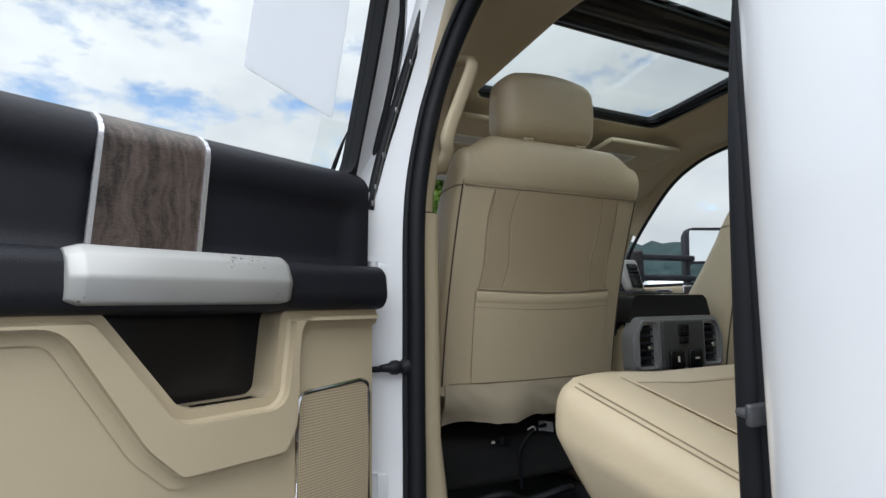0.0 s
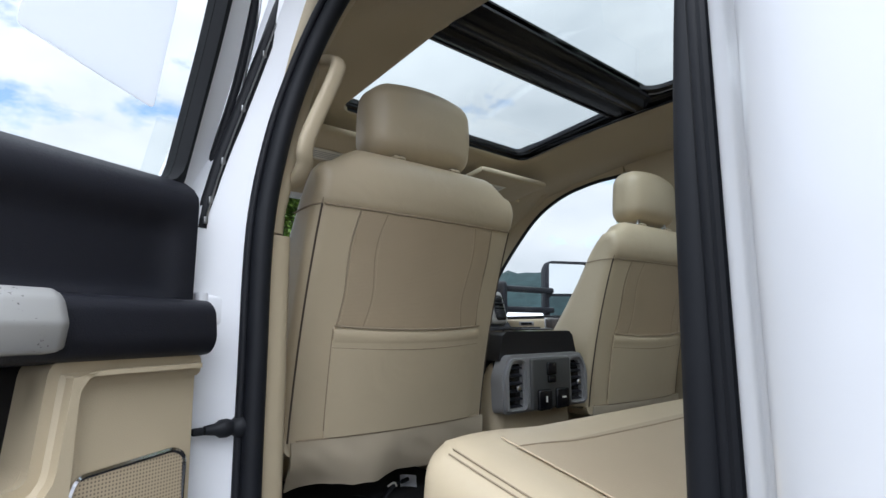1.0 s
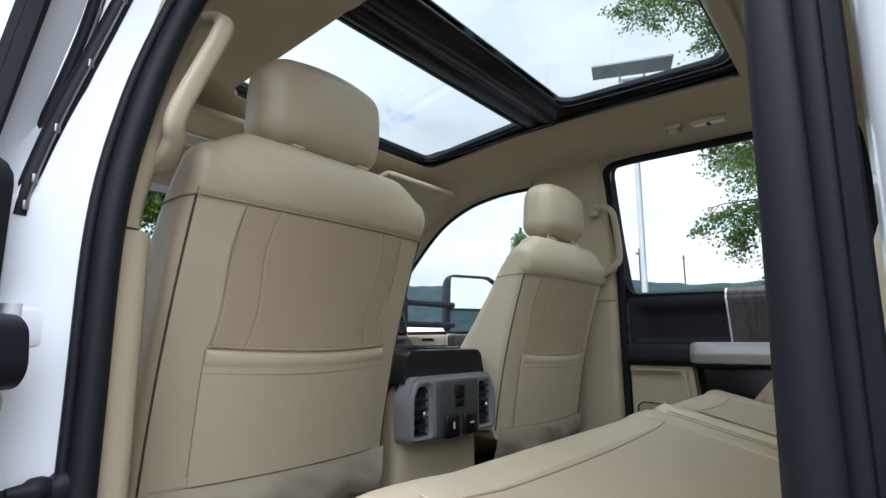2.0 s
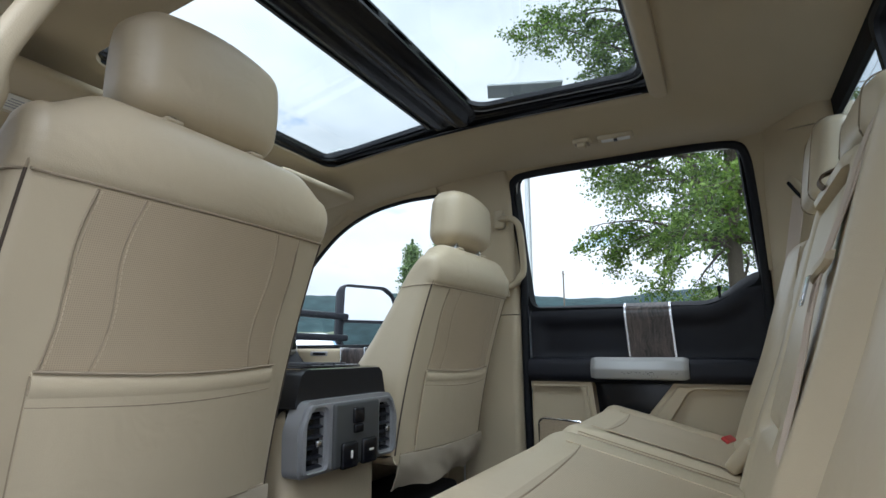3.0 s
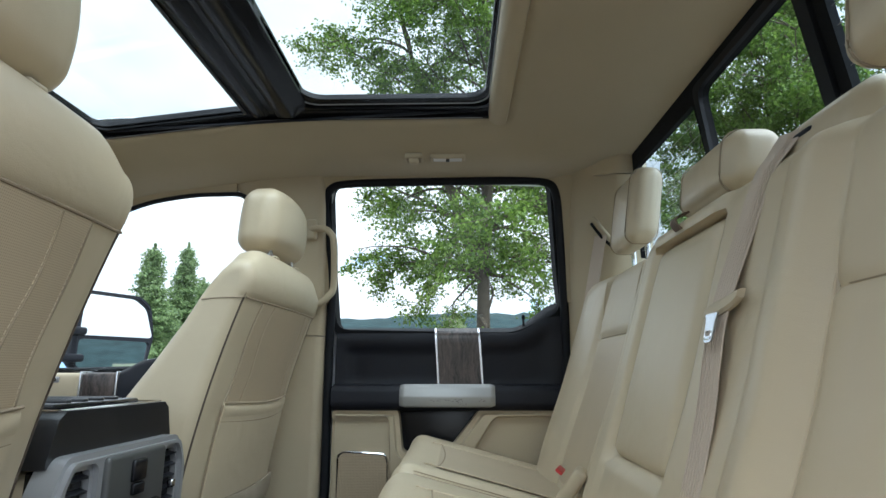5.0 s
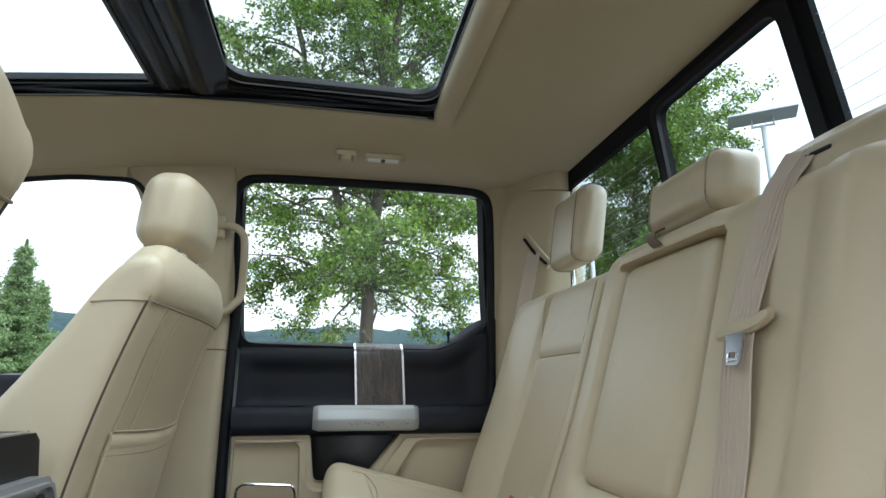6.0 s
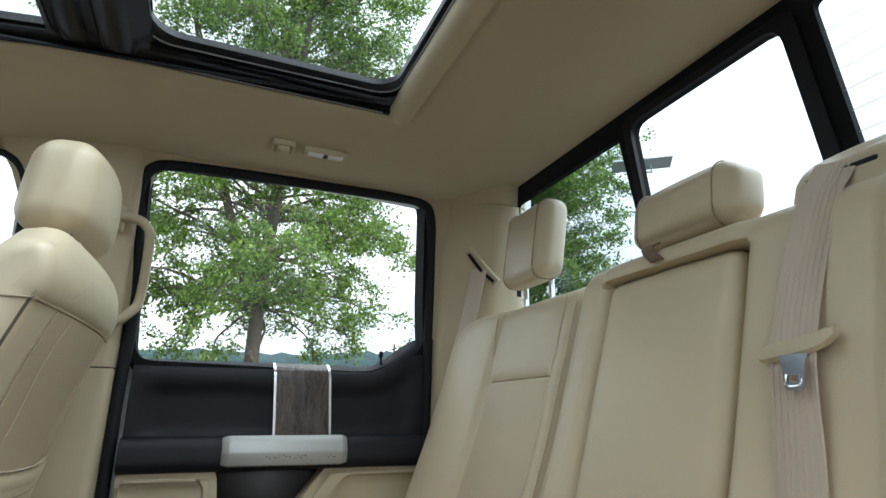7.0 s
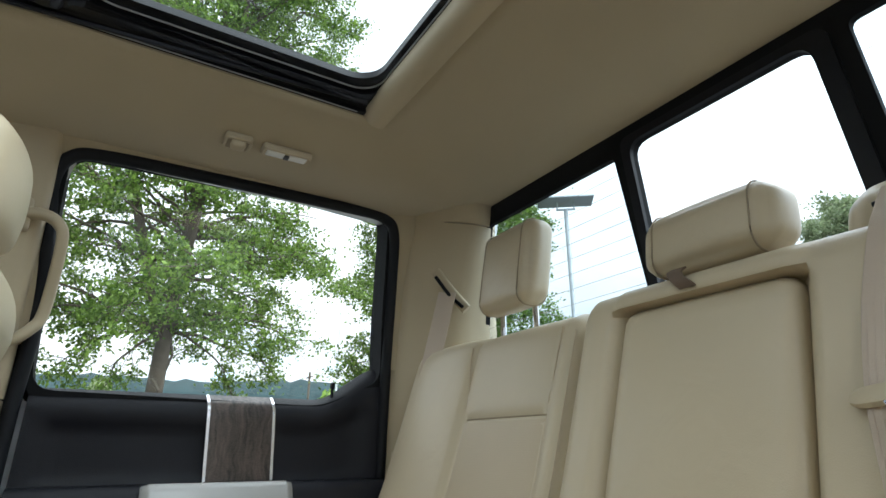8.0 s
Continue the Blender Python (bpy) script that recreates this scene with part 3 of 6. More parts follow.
    bm = tube(seal, 0.0125 if cx == 0 else 0.0148, 18, True, 1.0, (1, 0, 0))
    if cx:
        # along the rear post the seal lies flat against the jamb
        for v in bm.verts:
            if v.co.y < -0.55:
                k = step(0.84, 0.98, v.co.z) * (1 - step(1.60, 1.76, v.co.z))
                xp = 0.80 + cx - 0.2 * max(0.0, v.co.z - 1.36)
                v.co.y = lerp(v.co.y, -0.743 + cy + (v.co.y + 0.743 - cy) * 0.72, k)
                v.co.x = lerp(v.co.x, xp + (v.co.x - xp) * 0.70, k)
    part("bulb", bm, M_RUBBER, door_seal)
    if cx == 0:
        rows = []
        for p in seal:
            o_ = Vector((0, p.y + 0.43, (p.z - 1.62) * 1.5))
            if p.z < 1.50:
                continue
            o_.normalize()
            rows.append([p + o_ * 0.004 + Vector((-0.004, 0, 0)), p + o_ * 0.016 + Vector((-0.014, 0, 0)), p + o_ * 0.034 + Vector((-0.022, 0, 0)), p + o_ * 0.060 + Vector((-0.030, 0, 0)), p + o_ * 0.060 + Vector((0.02, 0, 0)), p + o_ * 0.004 + Vector((0.02, 0, 0))])
        part("collar", loft(rows), M_HEADLINER, door_seal, "tan fabric edge above the door")
    out = [Vector((p.x + 0.018, p.y + (0.012 if cx == 0 else 0.006) * max(-1, min(1, (p.y + 0.42) / 0.25)), p.z + (0.002 if cx == 0 else 0.010) * step(1.62, 1.84, p.z))) for p in seal]
    if cx == 0:
        part("lip", tube(out, 0.006, 10, True, 1.0, (1, 0, 0)), M_RUBBER, door_seal)
    else:
        part("lip", tube(out[:54], 0.006, 10, False, 1.0, (1, 0, 0)), M_RUBBER, door_seal)
    back = [Vector((0.801 + cx - 0.2 * max(0, z - 1.42), -0.750 + cy, z)) for z in [lerp(0.86, 1.80, i / 20) for i in range(21)]]
    if cx:
        part("rear_ridge", tube([Vector((p.x + 0.004, p.y - 0.0035, p.z)) for p in back], 0.0046, 10), M_RUBBER, door_seal)
        part("rear_flange", tube([Vector((p.x + 0.0075, p.y - 0.0085, p.z)) for p in back], 0.0032, 8), M_RUBBER, door_seal)
    # white jambs
    body = tagged(empty("body_side_" + tag), "white painted cab side with door opening", "vehicle body", kind="structure")
    rows = []
    for z in (0.60, 1.0, 1.30, 1.42, 1.56, 1.70, 1.80, 1.90):
        s = side(z)
        k = 0.05 * step(1.70, 1.90, z)
        w = 1 - 0.55 * step(1.40, 1.62, z)
        rows.append([(s + 0.028, -0.074 - k, z), (s + 0.028 + 0.032 * w, -0.062 - k, z), (s + 0.028 + 0.067 * w, -0.055 - k, z), (s + 0.028 + 0.082 * w, -0.035 - k, z), (s + 0.028 + 0.102 * w, -0.028 - k, z), (s + 0.028 + 0.112 * w, 0.0 - k, z), (s + 0.028 + 0.09 * w, 0.12, z), (s + 0.03, 0.14, z)])
    part("b_jamb", loft(rows), M_WHITE, body)
    rows = []
    for z in (0.60, 0.9, 1.2, 1.42, 1.6, 1.75, 1.84, 1.90):
        s = side(z)
        w0 = 0.0115 if cx else 0.045
        curve = smooth_path([(s + cx + 0.012, cy - 0.752 - w0, z), (s + cx + 0.036, cy - 0.755 - w0, z), (s + cx + 0.050, cy - 0.768 - w0, z), (s + cx + 0.072, cy - 0.790, z), (s + cx + 0.088, cy - 0.798, z), (s + cx + 0.108, cy - 0.824, z), (s + cx + 0.124, -0.86, z), (s + 0.180, -0.95, z)], 4)
        rows.append([*curve, (s + 0.185, -1.06, z), (s + 0.02, -1.06, z), (s + 0.01, -0.80, z)])
    part("c_jamb", loft(rows), M_WHITE, body)
    rows = []
    for y in (-0.99, -0.80, -0.55, -0.30, -0.1, 0.2, 0.5) + ((0.75,) if cx == 0 else ()):
        f = -0.09 * step(0.35, 0.8, y) - 0.02 * step(-0.6, -0.95, y)
        q = 0.085 * step(-0.08, 0.22, y)
        rows.append([(0.712 - q * 0.4, y, 1.868 + f), (0.712 - q * 0.4, y, 1.852 + f), (0.735 - q * 0.6, y, 1.848 + f), (0.765 - q, y, 1.852 + f), (0.79 - q, y, 1.87 + f), (0.79 - q, y, 1.90 + f), (0.77 - q, y, 1.925 + f)])
    part("roof_rail", loft(rows), M_WHITE, body)
    part("sill", rbox((0.86, -0.42, 0.715), (0.22, 0.80, 0.09), 0.02), M_WHITE, body)
    part("scuff_plate", rbox((0.80, -0.42, 0.765), (0.10, 0.70, 0.012), 0.004), M_BLACK, body)
    # front post and sloping screen post
    rows = []
    for z, y in ((0.74, 1.02), (1.2, 1.0), (1.38, 0.96), (1.50, 0.88), (1.62, 0.78), (1.72, 0.66), (1.785, 0.52), (1.82, 0.36)):
        s = side(z)
        rows.append([(s - 0.045, y + 0.03, z), (s - 0.03, y, z), (s - 0.012, y, z), (s - 0.004, y + 0.03, z), (s - 0.012, y + 0.12, z), (s - 0.03, y + 0.13, z)])
    if cx == 0:
        part("screen_post", loft(rows), M_TRIM, body, "tan screen post trim")
    win = smooth_path([(0.772, 0.125, 1.40), (0.735, 0.118, 1.62), (0.712, 0.122, 1.75), (0.70, 0.155, 1.80), (0.70, 0.23, 1.806), (0.70, 0.33, 1.80), (0.705, 0.46, 1.775), (0.72, 0.60, 1.715), (0.735, 0.74, 1.60), (0.752, 0.86, 1.48), (0.77, 0.93, 1.39)], 6)
    part("window_seal", tube(win, 0.0075, 8), M_RUBBER, body)
    if cx == 0:
        # tan trim between the front window and the headliner
        rows = []
        for a, p, c in zip(win, win[1:], win[2:]):
            if p.z < 1.5 or p.y < 0.17:
                continue
            t_ = (c - a).normalized()
            up_ = Vector((0.0, -t_.z, t_.y))
            if up_.z < 0:
                up_ = -up_
            up_.normalize()
            rows.append([p + Vector((-0.004, 0, 0)), p + up_ * 0.03 + Vector((-0.016, 0, 0)), p + up_ * 0.085 + Vector((-0.045, 0, 0)), p + up_ * 0.085 + Vector((0.0, 0, 0)), p + up_ * 0.01 + Vector((0.01, 0, 0))])
        part("window_header", loft(rows), M_TRIM, body, "tan trim over the front window")
    bm = plate([(0.10, 1.3), (0.95, 1.3), (0.9, 1.5), (0.72, 1.68), (0.5, 1.8), (0.12, 1.84)], "x", 0, 0.004)
    for v in bm.verts:
        v.co.x += side(v.co.z) + 0.03
    if cx == 0:
        part("front_glass", bm, M_GLASS, body).visible_shadow = False
    else:
        bm.free()
    if cx:
        # second strip down the open post, with its row of clips
        strip = smooth_path([(0.870, -0.050, 1.40), (0.866, -0.050, 1.43), (0.844, -0.050, 1.52), (0.802, -0.052, 1.66), (0.766, -0.058, 1.79), (0.752, -0.075, 1.85)], 6)
        ws_ = part("outer_strip", tube(strip, 0.0105, 12, sx=0.8), M_RUBBER, door_seal)
        part("clip_line", tube([p + Vector((-0.001, -0.0095, 0)) for p in strip[2:]], 0.0016, 5), M_STEEL, ws_)
        for p in strip[3::4]:
            part("clip", rbox(p + Vector((0.0, -0.010, 0)), (0.006, 0.004, 0.010), 0.001), M_STEEL, ws_)
    # grab handle
    h = tagged(empty("grab_handle"), "tan plastic grab handle on the door post", "grab handle")
    a, c = Vector((side(1.70) - 0.02, -0.045, 1.700)), Vector((side(1.48) - 0.02, -0.04, 1.482))
    path = smooth_path([a, a + Vector((-0.016, -0.035, -0.001)), a + Vector((-0.018, -0.060, -0.014)), a + Vector((-0.008, -0.070, -0.045)), c + Vector((-0.010, -0.070, 0.062)), c + Vector((-0.014, -0.056, 0.028)), c + Vector((-0.012, -0.03, 0.006)), c], 6)
    part("grip", sweep(path, rrect(0.018, 0.025, 0.0075, 3), up=(1, 0, 0)), M_TRIM, h)
    part("mount", rbox(a + Vector((0.003, 0.0, 0.0)), (0.03, 0.035, 0.06), 0.008), M_TRIM, h)
    part("mount", rbox(c + Vector((0.003, 0.0, 0.0)), (0.03, 0.035, 0.06), 0.008), M_TRIM, h)
    # coat hook and reading lamp in the headliner
    zz = roof(0.557, -0.35)
    hook = tagged(empty("coat_hook"), "small tan plastic coat hook in the headliner", "coat hook")
    part("plate", rbox((0.557, -0.352, zz - 0.004), (0.044, 0.048, 0.014), 0.006), M_TRIM, hook)
    part("rim", tube(smooth_path([(0.557 + a, -0.352 + b, zz - 0.009) for a, b in rrect(0.040, 0.044, 0.010)], 1, True), 0.0028, 6, True), M_TRIM, hook)
    # not sunk: the shade of the hook's recess is put into a darker block
    part("recess_shade", rbox((0.560, -0.352, zz - 0.010), (0.034, 0.038, 0.003), 0.002), M_GROOVE, hook)
    part("hook", rbox((0.550, -0.352, zz - 0.016), (0.024, 0.026, 0.016), 0.006), M_TRIM, hook)
    lamp = tagged(empty("reading_lamp"), "small rectangular reading lamp with clear lens", "lamp")
    zz = roof(0.557, -0.44)
    part("bezel", rbox((0.557, -0.442, zz - 0.004), (0.034, 0.094, 0.014), 0.006), M_TRIM, lamp)
    part("rim", tube(smooth_path([(0.557 + a, -0.442 + b, zz - 0.010) for a, b in rrect(0.028, 0.086, 0.008)], 1, True), 0.0022, 6, True), M_TRIM, lamp)
    part("lens", rbox((0.557, -0.463, zz - 0.010), (0.020, 0.034, 0.006), 0.002), M_LENS, lamp)
    part("lens", rbox((0.557, -0.421, zz - 0.010), (0.020, 0.034, 0.006), 0.002), M_LENS, lamp)
    part("switch", rbox((0.557, -0.442, zz - 0.0125), (0.012, 0.010, 0.007), 0.002), M_SLATE, lamp)


cab_side("right")
XF[0] = Matrix.Translation((0.036, 0, 0)) @ MIRROR
cab_side("left", 0.045, 0.0125)
XF[0] = Matrix.Identity(4)

# windscreen, dash, visors
bm = sheet(lambda u, v: (lerp(-0.74, 0.74, u), lerp(0.74, 1.32, v) - 0.10 * (2 * u - 1) ** 2, lerp(1.80, 1.34, v)), 10, 6, 0.004)
ob = tagged(part("window_2", bm, M_GLASS), "clear windscreen", "windscreen", kind="structure")
ob.visible_shadow = False
dash = tagged(empty("dashboard"), "black and tan dashboard with silver air vents", "dashboard")
dp = smooth_path([(0.62, 1.0), (0.70, 1.16), (0.80, 1.27), (0.86, 1.345), (0.96, 1.375), (1.15, 1.35), (1.24, 1.33)], 4)
dp = [(p.x, p.y) for p in [Vector((a[0], a[1])) for a in [(v[0], v[1]) for v in dp]]]
prof = dp + [(1.24, 0.9), (0.75, 0.9)]
bm = loft([[(x, y, z) for y, z in prof] for x in (-0.76, -0.4, 0.0, 0.4, 0.76)])
part("body", bm, M_BLACK, dash)
for x in (-0.69, 0.69):
    part("vent_bezel", rbox((x, 0.825, 1.345), (0.10, 0.05, 0.15), 0.02, rot=(-18, 0, 0)), M_SILVER, dash, "silver vent surround")
    part("vent_core", rbox((x, 0.806, 1.345), (0.066, 0.03, 0.115), 0.012, rot=(-18, 0, 0)), M_GLOSSBLACK, dash)
    for i in range(5):
        part("vent_slat", rbox((x, 0.790, 1.305 + 0.02 * i), (0.062, 0.012, 0.004), 0.001), M_BLACK, dash)
for sx in (-1, 1):
    v = tagged(empty("sun_visor"), "tan fabric sun visor folded against the headliner", "sun visor")
    xc, lx, ly, lw = (0.355, 0.305, 0.485, 0.13) if sx > 0 else (-0.375, -0.350, 0.512, 0.17)
    bm = pad((xc, 0.478, 1.766), (0.34 if sx > 0 else 0.38, 0.175, 0.022), 0.010, 8, warp=lambda p: (p.x, p.y, p.z - 0.16 * (p.y - 0.5)))
    part("panel", bm, M_HEADLINER, v)
    part("label", rbox((lx, ly, 1.7545 - 0.16 * (ly - 0.485)), (lw, 0.060, 0.0015), 0.0005, rot=(-9.1, 0, 0)), M_LABEL, v, "pale printed warning label")
    for i in range(4):
        part("print_line", rbox((lx, ly - 0.015 + 0.010 * i, 1.7558 - 0.16 * (ly - 0.485) - 0.0016 * i), (lw - 0.02, 0.0030, 0.0008), 0, rot=(-9.1, 0, 0)), M_GREY, v)
    part("pivot", tube([(sx * 0.17, 0.562, 1.757), (sx * 0.56, 0.562, 1.757)], 0.006), M_TRIM, v)


# ---- doors ----
def rear_door(tag):
    """A rear door (built closed for +x): skin, panel, glass, trim."""
    d = tagged(empty("door_" + tag), "rear door with tan and black panel and wood inlay" if tag == "1" else "open rear door with tan and black panel and wood inlay", "door", kind="structure")
    def lean(v, off=0.0):
        """Carries x as distance outward from the inner face."""
        f = 0.80 - 0.20 * max(0.0, v.z - 1.42)
        return (f + v.x, v.y, v.z)
    # steel: outer skin and frame
    skin = rounded([(-0.072, 0.78), (-0.070, 1.43), (-0.046, 1.62), (-0.044, 1.79), (-0.085, 1.885), (-0.30, 1.898), (-0.66, 1.898), (-0.785, 1.875), (-0.80, 1.60), (-0.80, 1.40), (-0.79, 1.05), (-0.66, 0.80)], 0.03)
    q = 0.0 if tag == "1" else 0.008
    def thin(v):
        """The window frame is thinner than the door below."""
        if v.x > 0.05 and v.z > 1.43:
            v.x = 0.063
        return v
    p = 0.026 if tag == "1" else 0.0
    hole2 = rounded([(-0.112 - q, 1.42), (-0.100 - q, 1.62), (-0.094 - q, 1.824 + p), (-0.736, 1.838 + 0.9 * p), (-0.752, 1.60), (-0.766, 1.47), (-0.70, 1.44), (-0.63, 1.41)], 0.035)
    channel = rounded([(-0.096 - q, 1.395), (-0.084 - q, 1.62), (-0.080 - q, 1.834 + 0.85 * p), (-0.752, 1.850 + 0.7 * p), (-0.772, 1.60), (-0.788, 1.455), (-0.71, 1.425), (-0.63, 1.395)], 0.035)
    bm = plate(skin, "x", 0.045, 0.10, [channel])
    for v in bm.verts:
        v.co = Vector(lean(thin(v.co)))
    part("steel_shell", bm, M_WHITE, d, "white painted door steel")
    # black inner window frame
    bm = plate(channel, "x", 0.046, 0.062, [hole2])
    for v in bm.verts:
        v.co = Vector(lean(v.co))
    part("run_channel", bm, M_MATTE, d, "black glass run channel")
    fr = rounded([(-0.108 - 1.2 * q, 1.40), (-0.088 - 1.7 * q, 1.62), (-0.080 - 1.7 * q, 1.80), (-0.10 - q, 1.856), (-0.30, 1.866), (-0.70, 1.870), (-0.762, 1.850), (-0.79, 1.60), (-0.803, 1.44), (-0.60, 1.385), (-0.3, 1.385)], 0.03)
    bm = plate(fr, "x", 0.0 if tag == "1" else 0.020, 0.045, [hole2])
    for v in bm.verts:
        v.co = Vector(lean(v.co, 0))
    part("window_frame", bm, M_MATTE, d, "black window surround")
    bm = plate([(-0.09, 1.36), (-0.78, 1.36), (-0.76, 1.855 + 0.4 * p), (-0.09, 1.855 + 0.4 * p)], "x", 0.0555, 0.0585)
    for v in bm.verts:
        v.co = Vector(lean(v.co))
    part("pane", bm, M_GLASS, d, "clear door glass").visible_shadow = False
    # weatherstrip on the frame's outer edge
    ws = smooth_path([(0.842, -0.072, 1.40), (0.832, -0.068, 1.46), (0.800, -0.047, 1.62), (0.772, -0.053, 1.76), (0.755, -0.110, 1.866), (0.752, -0.3, 1.880), (0.752, -0.66, 1.880)], 6)
    if tag == "2":
        ws = [p + Vector((0.006, 0.012, 0)) for p in ws]
    part("weatherstrip", tube(ws, 0.010 if tag == "1" else 0.008, 12, sx=1.2), M_RUBBER, d)
    part("weatherstrip_clip", tube([p + Vector((-0.010, 0.000, 0)) for p in ws[:24]], 0.0020, 5), M_STEEL, d)
    # upper panel, black, rolled over at the sill, with a long recess
    us = [0.0, 0.03, 0.07, 0.12, 0.2, 0.3, 0.4, 0.5, 0.6, 0.7, 0.8, 0.88, 0.93, 0.97, 1.0]
    vs = [i / 16 for i in range(17)]
    def up(y, t):
        top = 1.425 + 0.075 * step(-0.62, -0.77, y)
        z = lerp(1.235, top, t)
        dep = 0.014 * step(0.10, 0.22, t) * (1 - step(0.60, 0.76, t)) * step(-0.125, -0.165, y) * (1 - step(-0.70, -0.755, y))
        x = 0.795 + dep + 0.030 * max(0, (t - 0.82) / 0.18) ** 2.2 - 0.004 * t
        return (x, y, z)
    def rows_of(y0, y1, n):
        return [[up(lerp(y0, y1, i / n), t) for t in vs] for i in range(n + 1)]
    rr_ = [[(0.84, y, 1.235), *r, (0.845, y, r[-1][2] - 0.004)] for r, y in [(row, row[0][1]) for row in rows_of(-0.113, -0.795, 44)]]
    part("upper_panel", loft(rr_), M_BLACK, d, "black grained upper door panel")
    # wood inlay with chrome strips
    def inlay(y0, y1, lift, z0=0.02, z1=1.0):
        n = 4
        def f(u, v):
            t = lerp(z0, z1, v)
            y = lerp(y0, y1, u) - 0.012 * (1 - v) * 0.9
            x, _, z = up(min(-0.2, y), t)
            dep = 0.014 * step(0.10, 0.22, t) * (1 - step(0.60, 0.76, t))
            return (x - dep - lift, y, z)
        return sheet(f, n, 16, 0.004)
    part("wood_inlay", inlay(-0.404, -0.525, 0.003), M_WOOD, d, "dark figured wood inlay")
    part("chrome_strip", inlay(-0.399, -0.4045, 0.006), M_STRIP, d, "chrome edge strip")
    part("chrome_strip", inlay(-0.5245, -0.530, 0.006), M_STRIP, d, "chrome edge strip")
    # arm rest roll with silver pull cup
    def roll(y0, y1, pts, n=16):
        return loft([[(x, lerp(y0, y1, i / n), z) for x, z in pts] for i in range(n + 1)])
    arm = rounded([(0.80, 1.265), (0.765, 1.262), (0.752, 1.25), (0.748, 1.212), (0.758, 1.195), (0.80, 1.190)], 0.010, 4)
    part("armrest", roll(-0.113, -0.775, arm), M_BLACK, d, "black padded arm roll")
    pc = rounded([(0.80, 1.262), (0.752, 1.266), (0.740, 1.256), (0.728, 1.232), (0.735, 1.205), (0.80, 1.198)], 0.0035, 2)
    rr2 = []
    for y, k in ((-0.304, 0.72), (-0.306, 0.78), (-0.316, 0.97), (-0.320, 1.0), (-0.40, 1.0), (-0.48, 1.0), (-0.554, 1.0), (-0.557, 0.97), (-0.567, 0.78), (-0.569, 0.72)):
        rr2.append([(0.775 + (x - 0.775) * k, y, 1.232 + (z - 1.232) * (0.5 + 0.5 * k)) for x, z in pc])
    part("pull_handle", loft(rr2), M_SILVER, d, "scuffed silver pull handle")
    # chips along the grip, worn through to the dark plastic
    rng = random.Random(8)
    for y0, y1, n in ((-0.392, -0.480, 13), (-0.520, -0.545, 4)) if tag == "1" else ():
        for i in range(n):
            y, w, h = lerp(y0, y1, (i + rng.uniform(0.1, 0.9)) / n), rng.uniform(0.002, 0.006), rng.uniform(0.002, 0.005)
            z = 1.223 + rng.uniform(-0.003, 0.003)
            part("worn_chip", rbox((0.7288 + 0.26 * (1.232 - z), y, z), (0.0016, w, h), 0.0003, 1), M_SLATE, d)
    # lower panel, tan, with dark storage pocket
    lower = rounded([(-0.114, 0.80), (-0.114, 1.195), (-0.300, 1.195), (-0.312, 1.080), (-0.432, 1.080), (-0.53, 1.20), (-0.775, 1.20), (-0.775, 1.02), (-0.66, 0.80)], 0.016)
    bm = plate(lower, "x", 0.775, 0.84)
    bmesh.ops.bevel(bm, geom=[e for e in bm.edges if all(abs(v.co.x - 0.775) < 1e-5 for v in e.verts) and len(e.link_faces) == 2 and abs(e.link_faces[0].normal.x - e.link_faces[1].normal.x) > 0.3], offset=0.008, segments=3, affect="EDGES")
    part("lower_panel", bm, M_TRIM, d, "tan moulded lower door panel")
    # raised moulding that frames the tan fields and dips round the pocket
    rim = rounded([(-0.775, 1.20), (-0.53, 1.20), (-0.436, 1.080), (-0.312, 1.080), (-0.300, 1.195), (-0.114, 1.195), (-0.114, 1.168), (-0.262, 1.168), (-0.266, 1.035), (-0.290, 0.992), (-0.445, 0.992), (-0.490, 1.035), (-0.575, 1.165), (-0.775, 1.165)], 0.014, 4)
    bm = plate(rim, "x", 0.756, 0.80)
    bmesh.ops.bevel(bm, geom=[e for e in bm.edges if all(abs(v.co.x - 0.756) < 1e-5 for v in e.verts) and len(e.link_faces) == 2 and abs(e.link_faces[0].normal.x - e.link_faces[1].normal.x) > 0.3], offset=0.016, segments=5, affect="EDGES")
    part("moulding", bm, M_TRIM, d, "tan raised moulding round the storage pocket")
    part("pocket", rbox((0.835, -0.42, 1.10), (0.03, 0.26, 0.26), 0.01), M_GLOSSBLACK, d, "dark storage pocket")
    mp = rounded([(-0.655, 0.982), (-0.51, 0.975), (-0.475, 0.955), (-0.44, 0.948), (-0.365, 0.955), (-0.362, 0.83), (-0.62, 0.83)], 0.012)
    part("map_pocket", plate(mp, "x", 0.7715, 0.80), M_BLACK, d, "dark lower map pocket")
    # speaker
    spk = rounded([(-0.135, 0.85), (-0.135, 1.075), (-0.150, 1.085), (-0.265, 1.078), (-0.272, 1.06), (-0.272, 0.85)], 0.018)
    part("speaker_grille", plate(spk, "x", 0.769, 0.78), M_MESH if tag == "1" else M_MESH_OPEN, d, "tan perforated speaker grille")
    loop = smooth_path([(0.770, a, c) for a, c in spk], 1, True)
    part("speaker_ring", tube(loop, 0.0032, 6, True), M_CHROME, d, "thin chrome speaker ring")
    part("lock_pin", tube([(0.812, -0.66, 1.42), (0.812, -0.66, 1.452)], 0.0035), M_RUBBER, d)
    part("lock_knob", rbox((0.812, -0.66, 1.456), (0.010, 0.010, 0.016), 0.004), M_RUBBER, d)
    return d


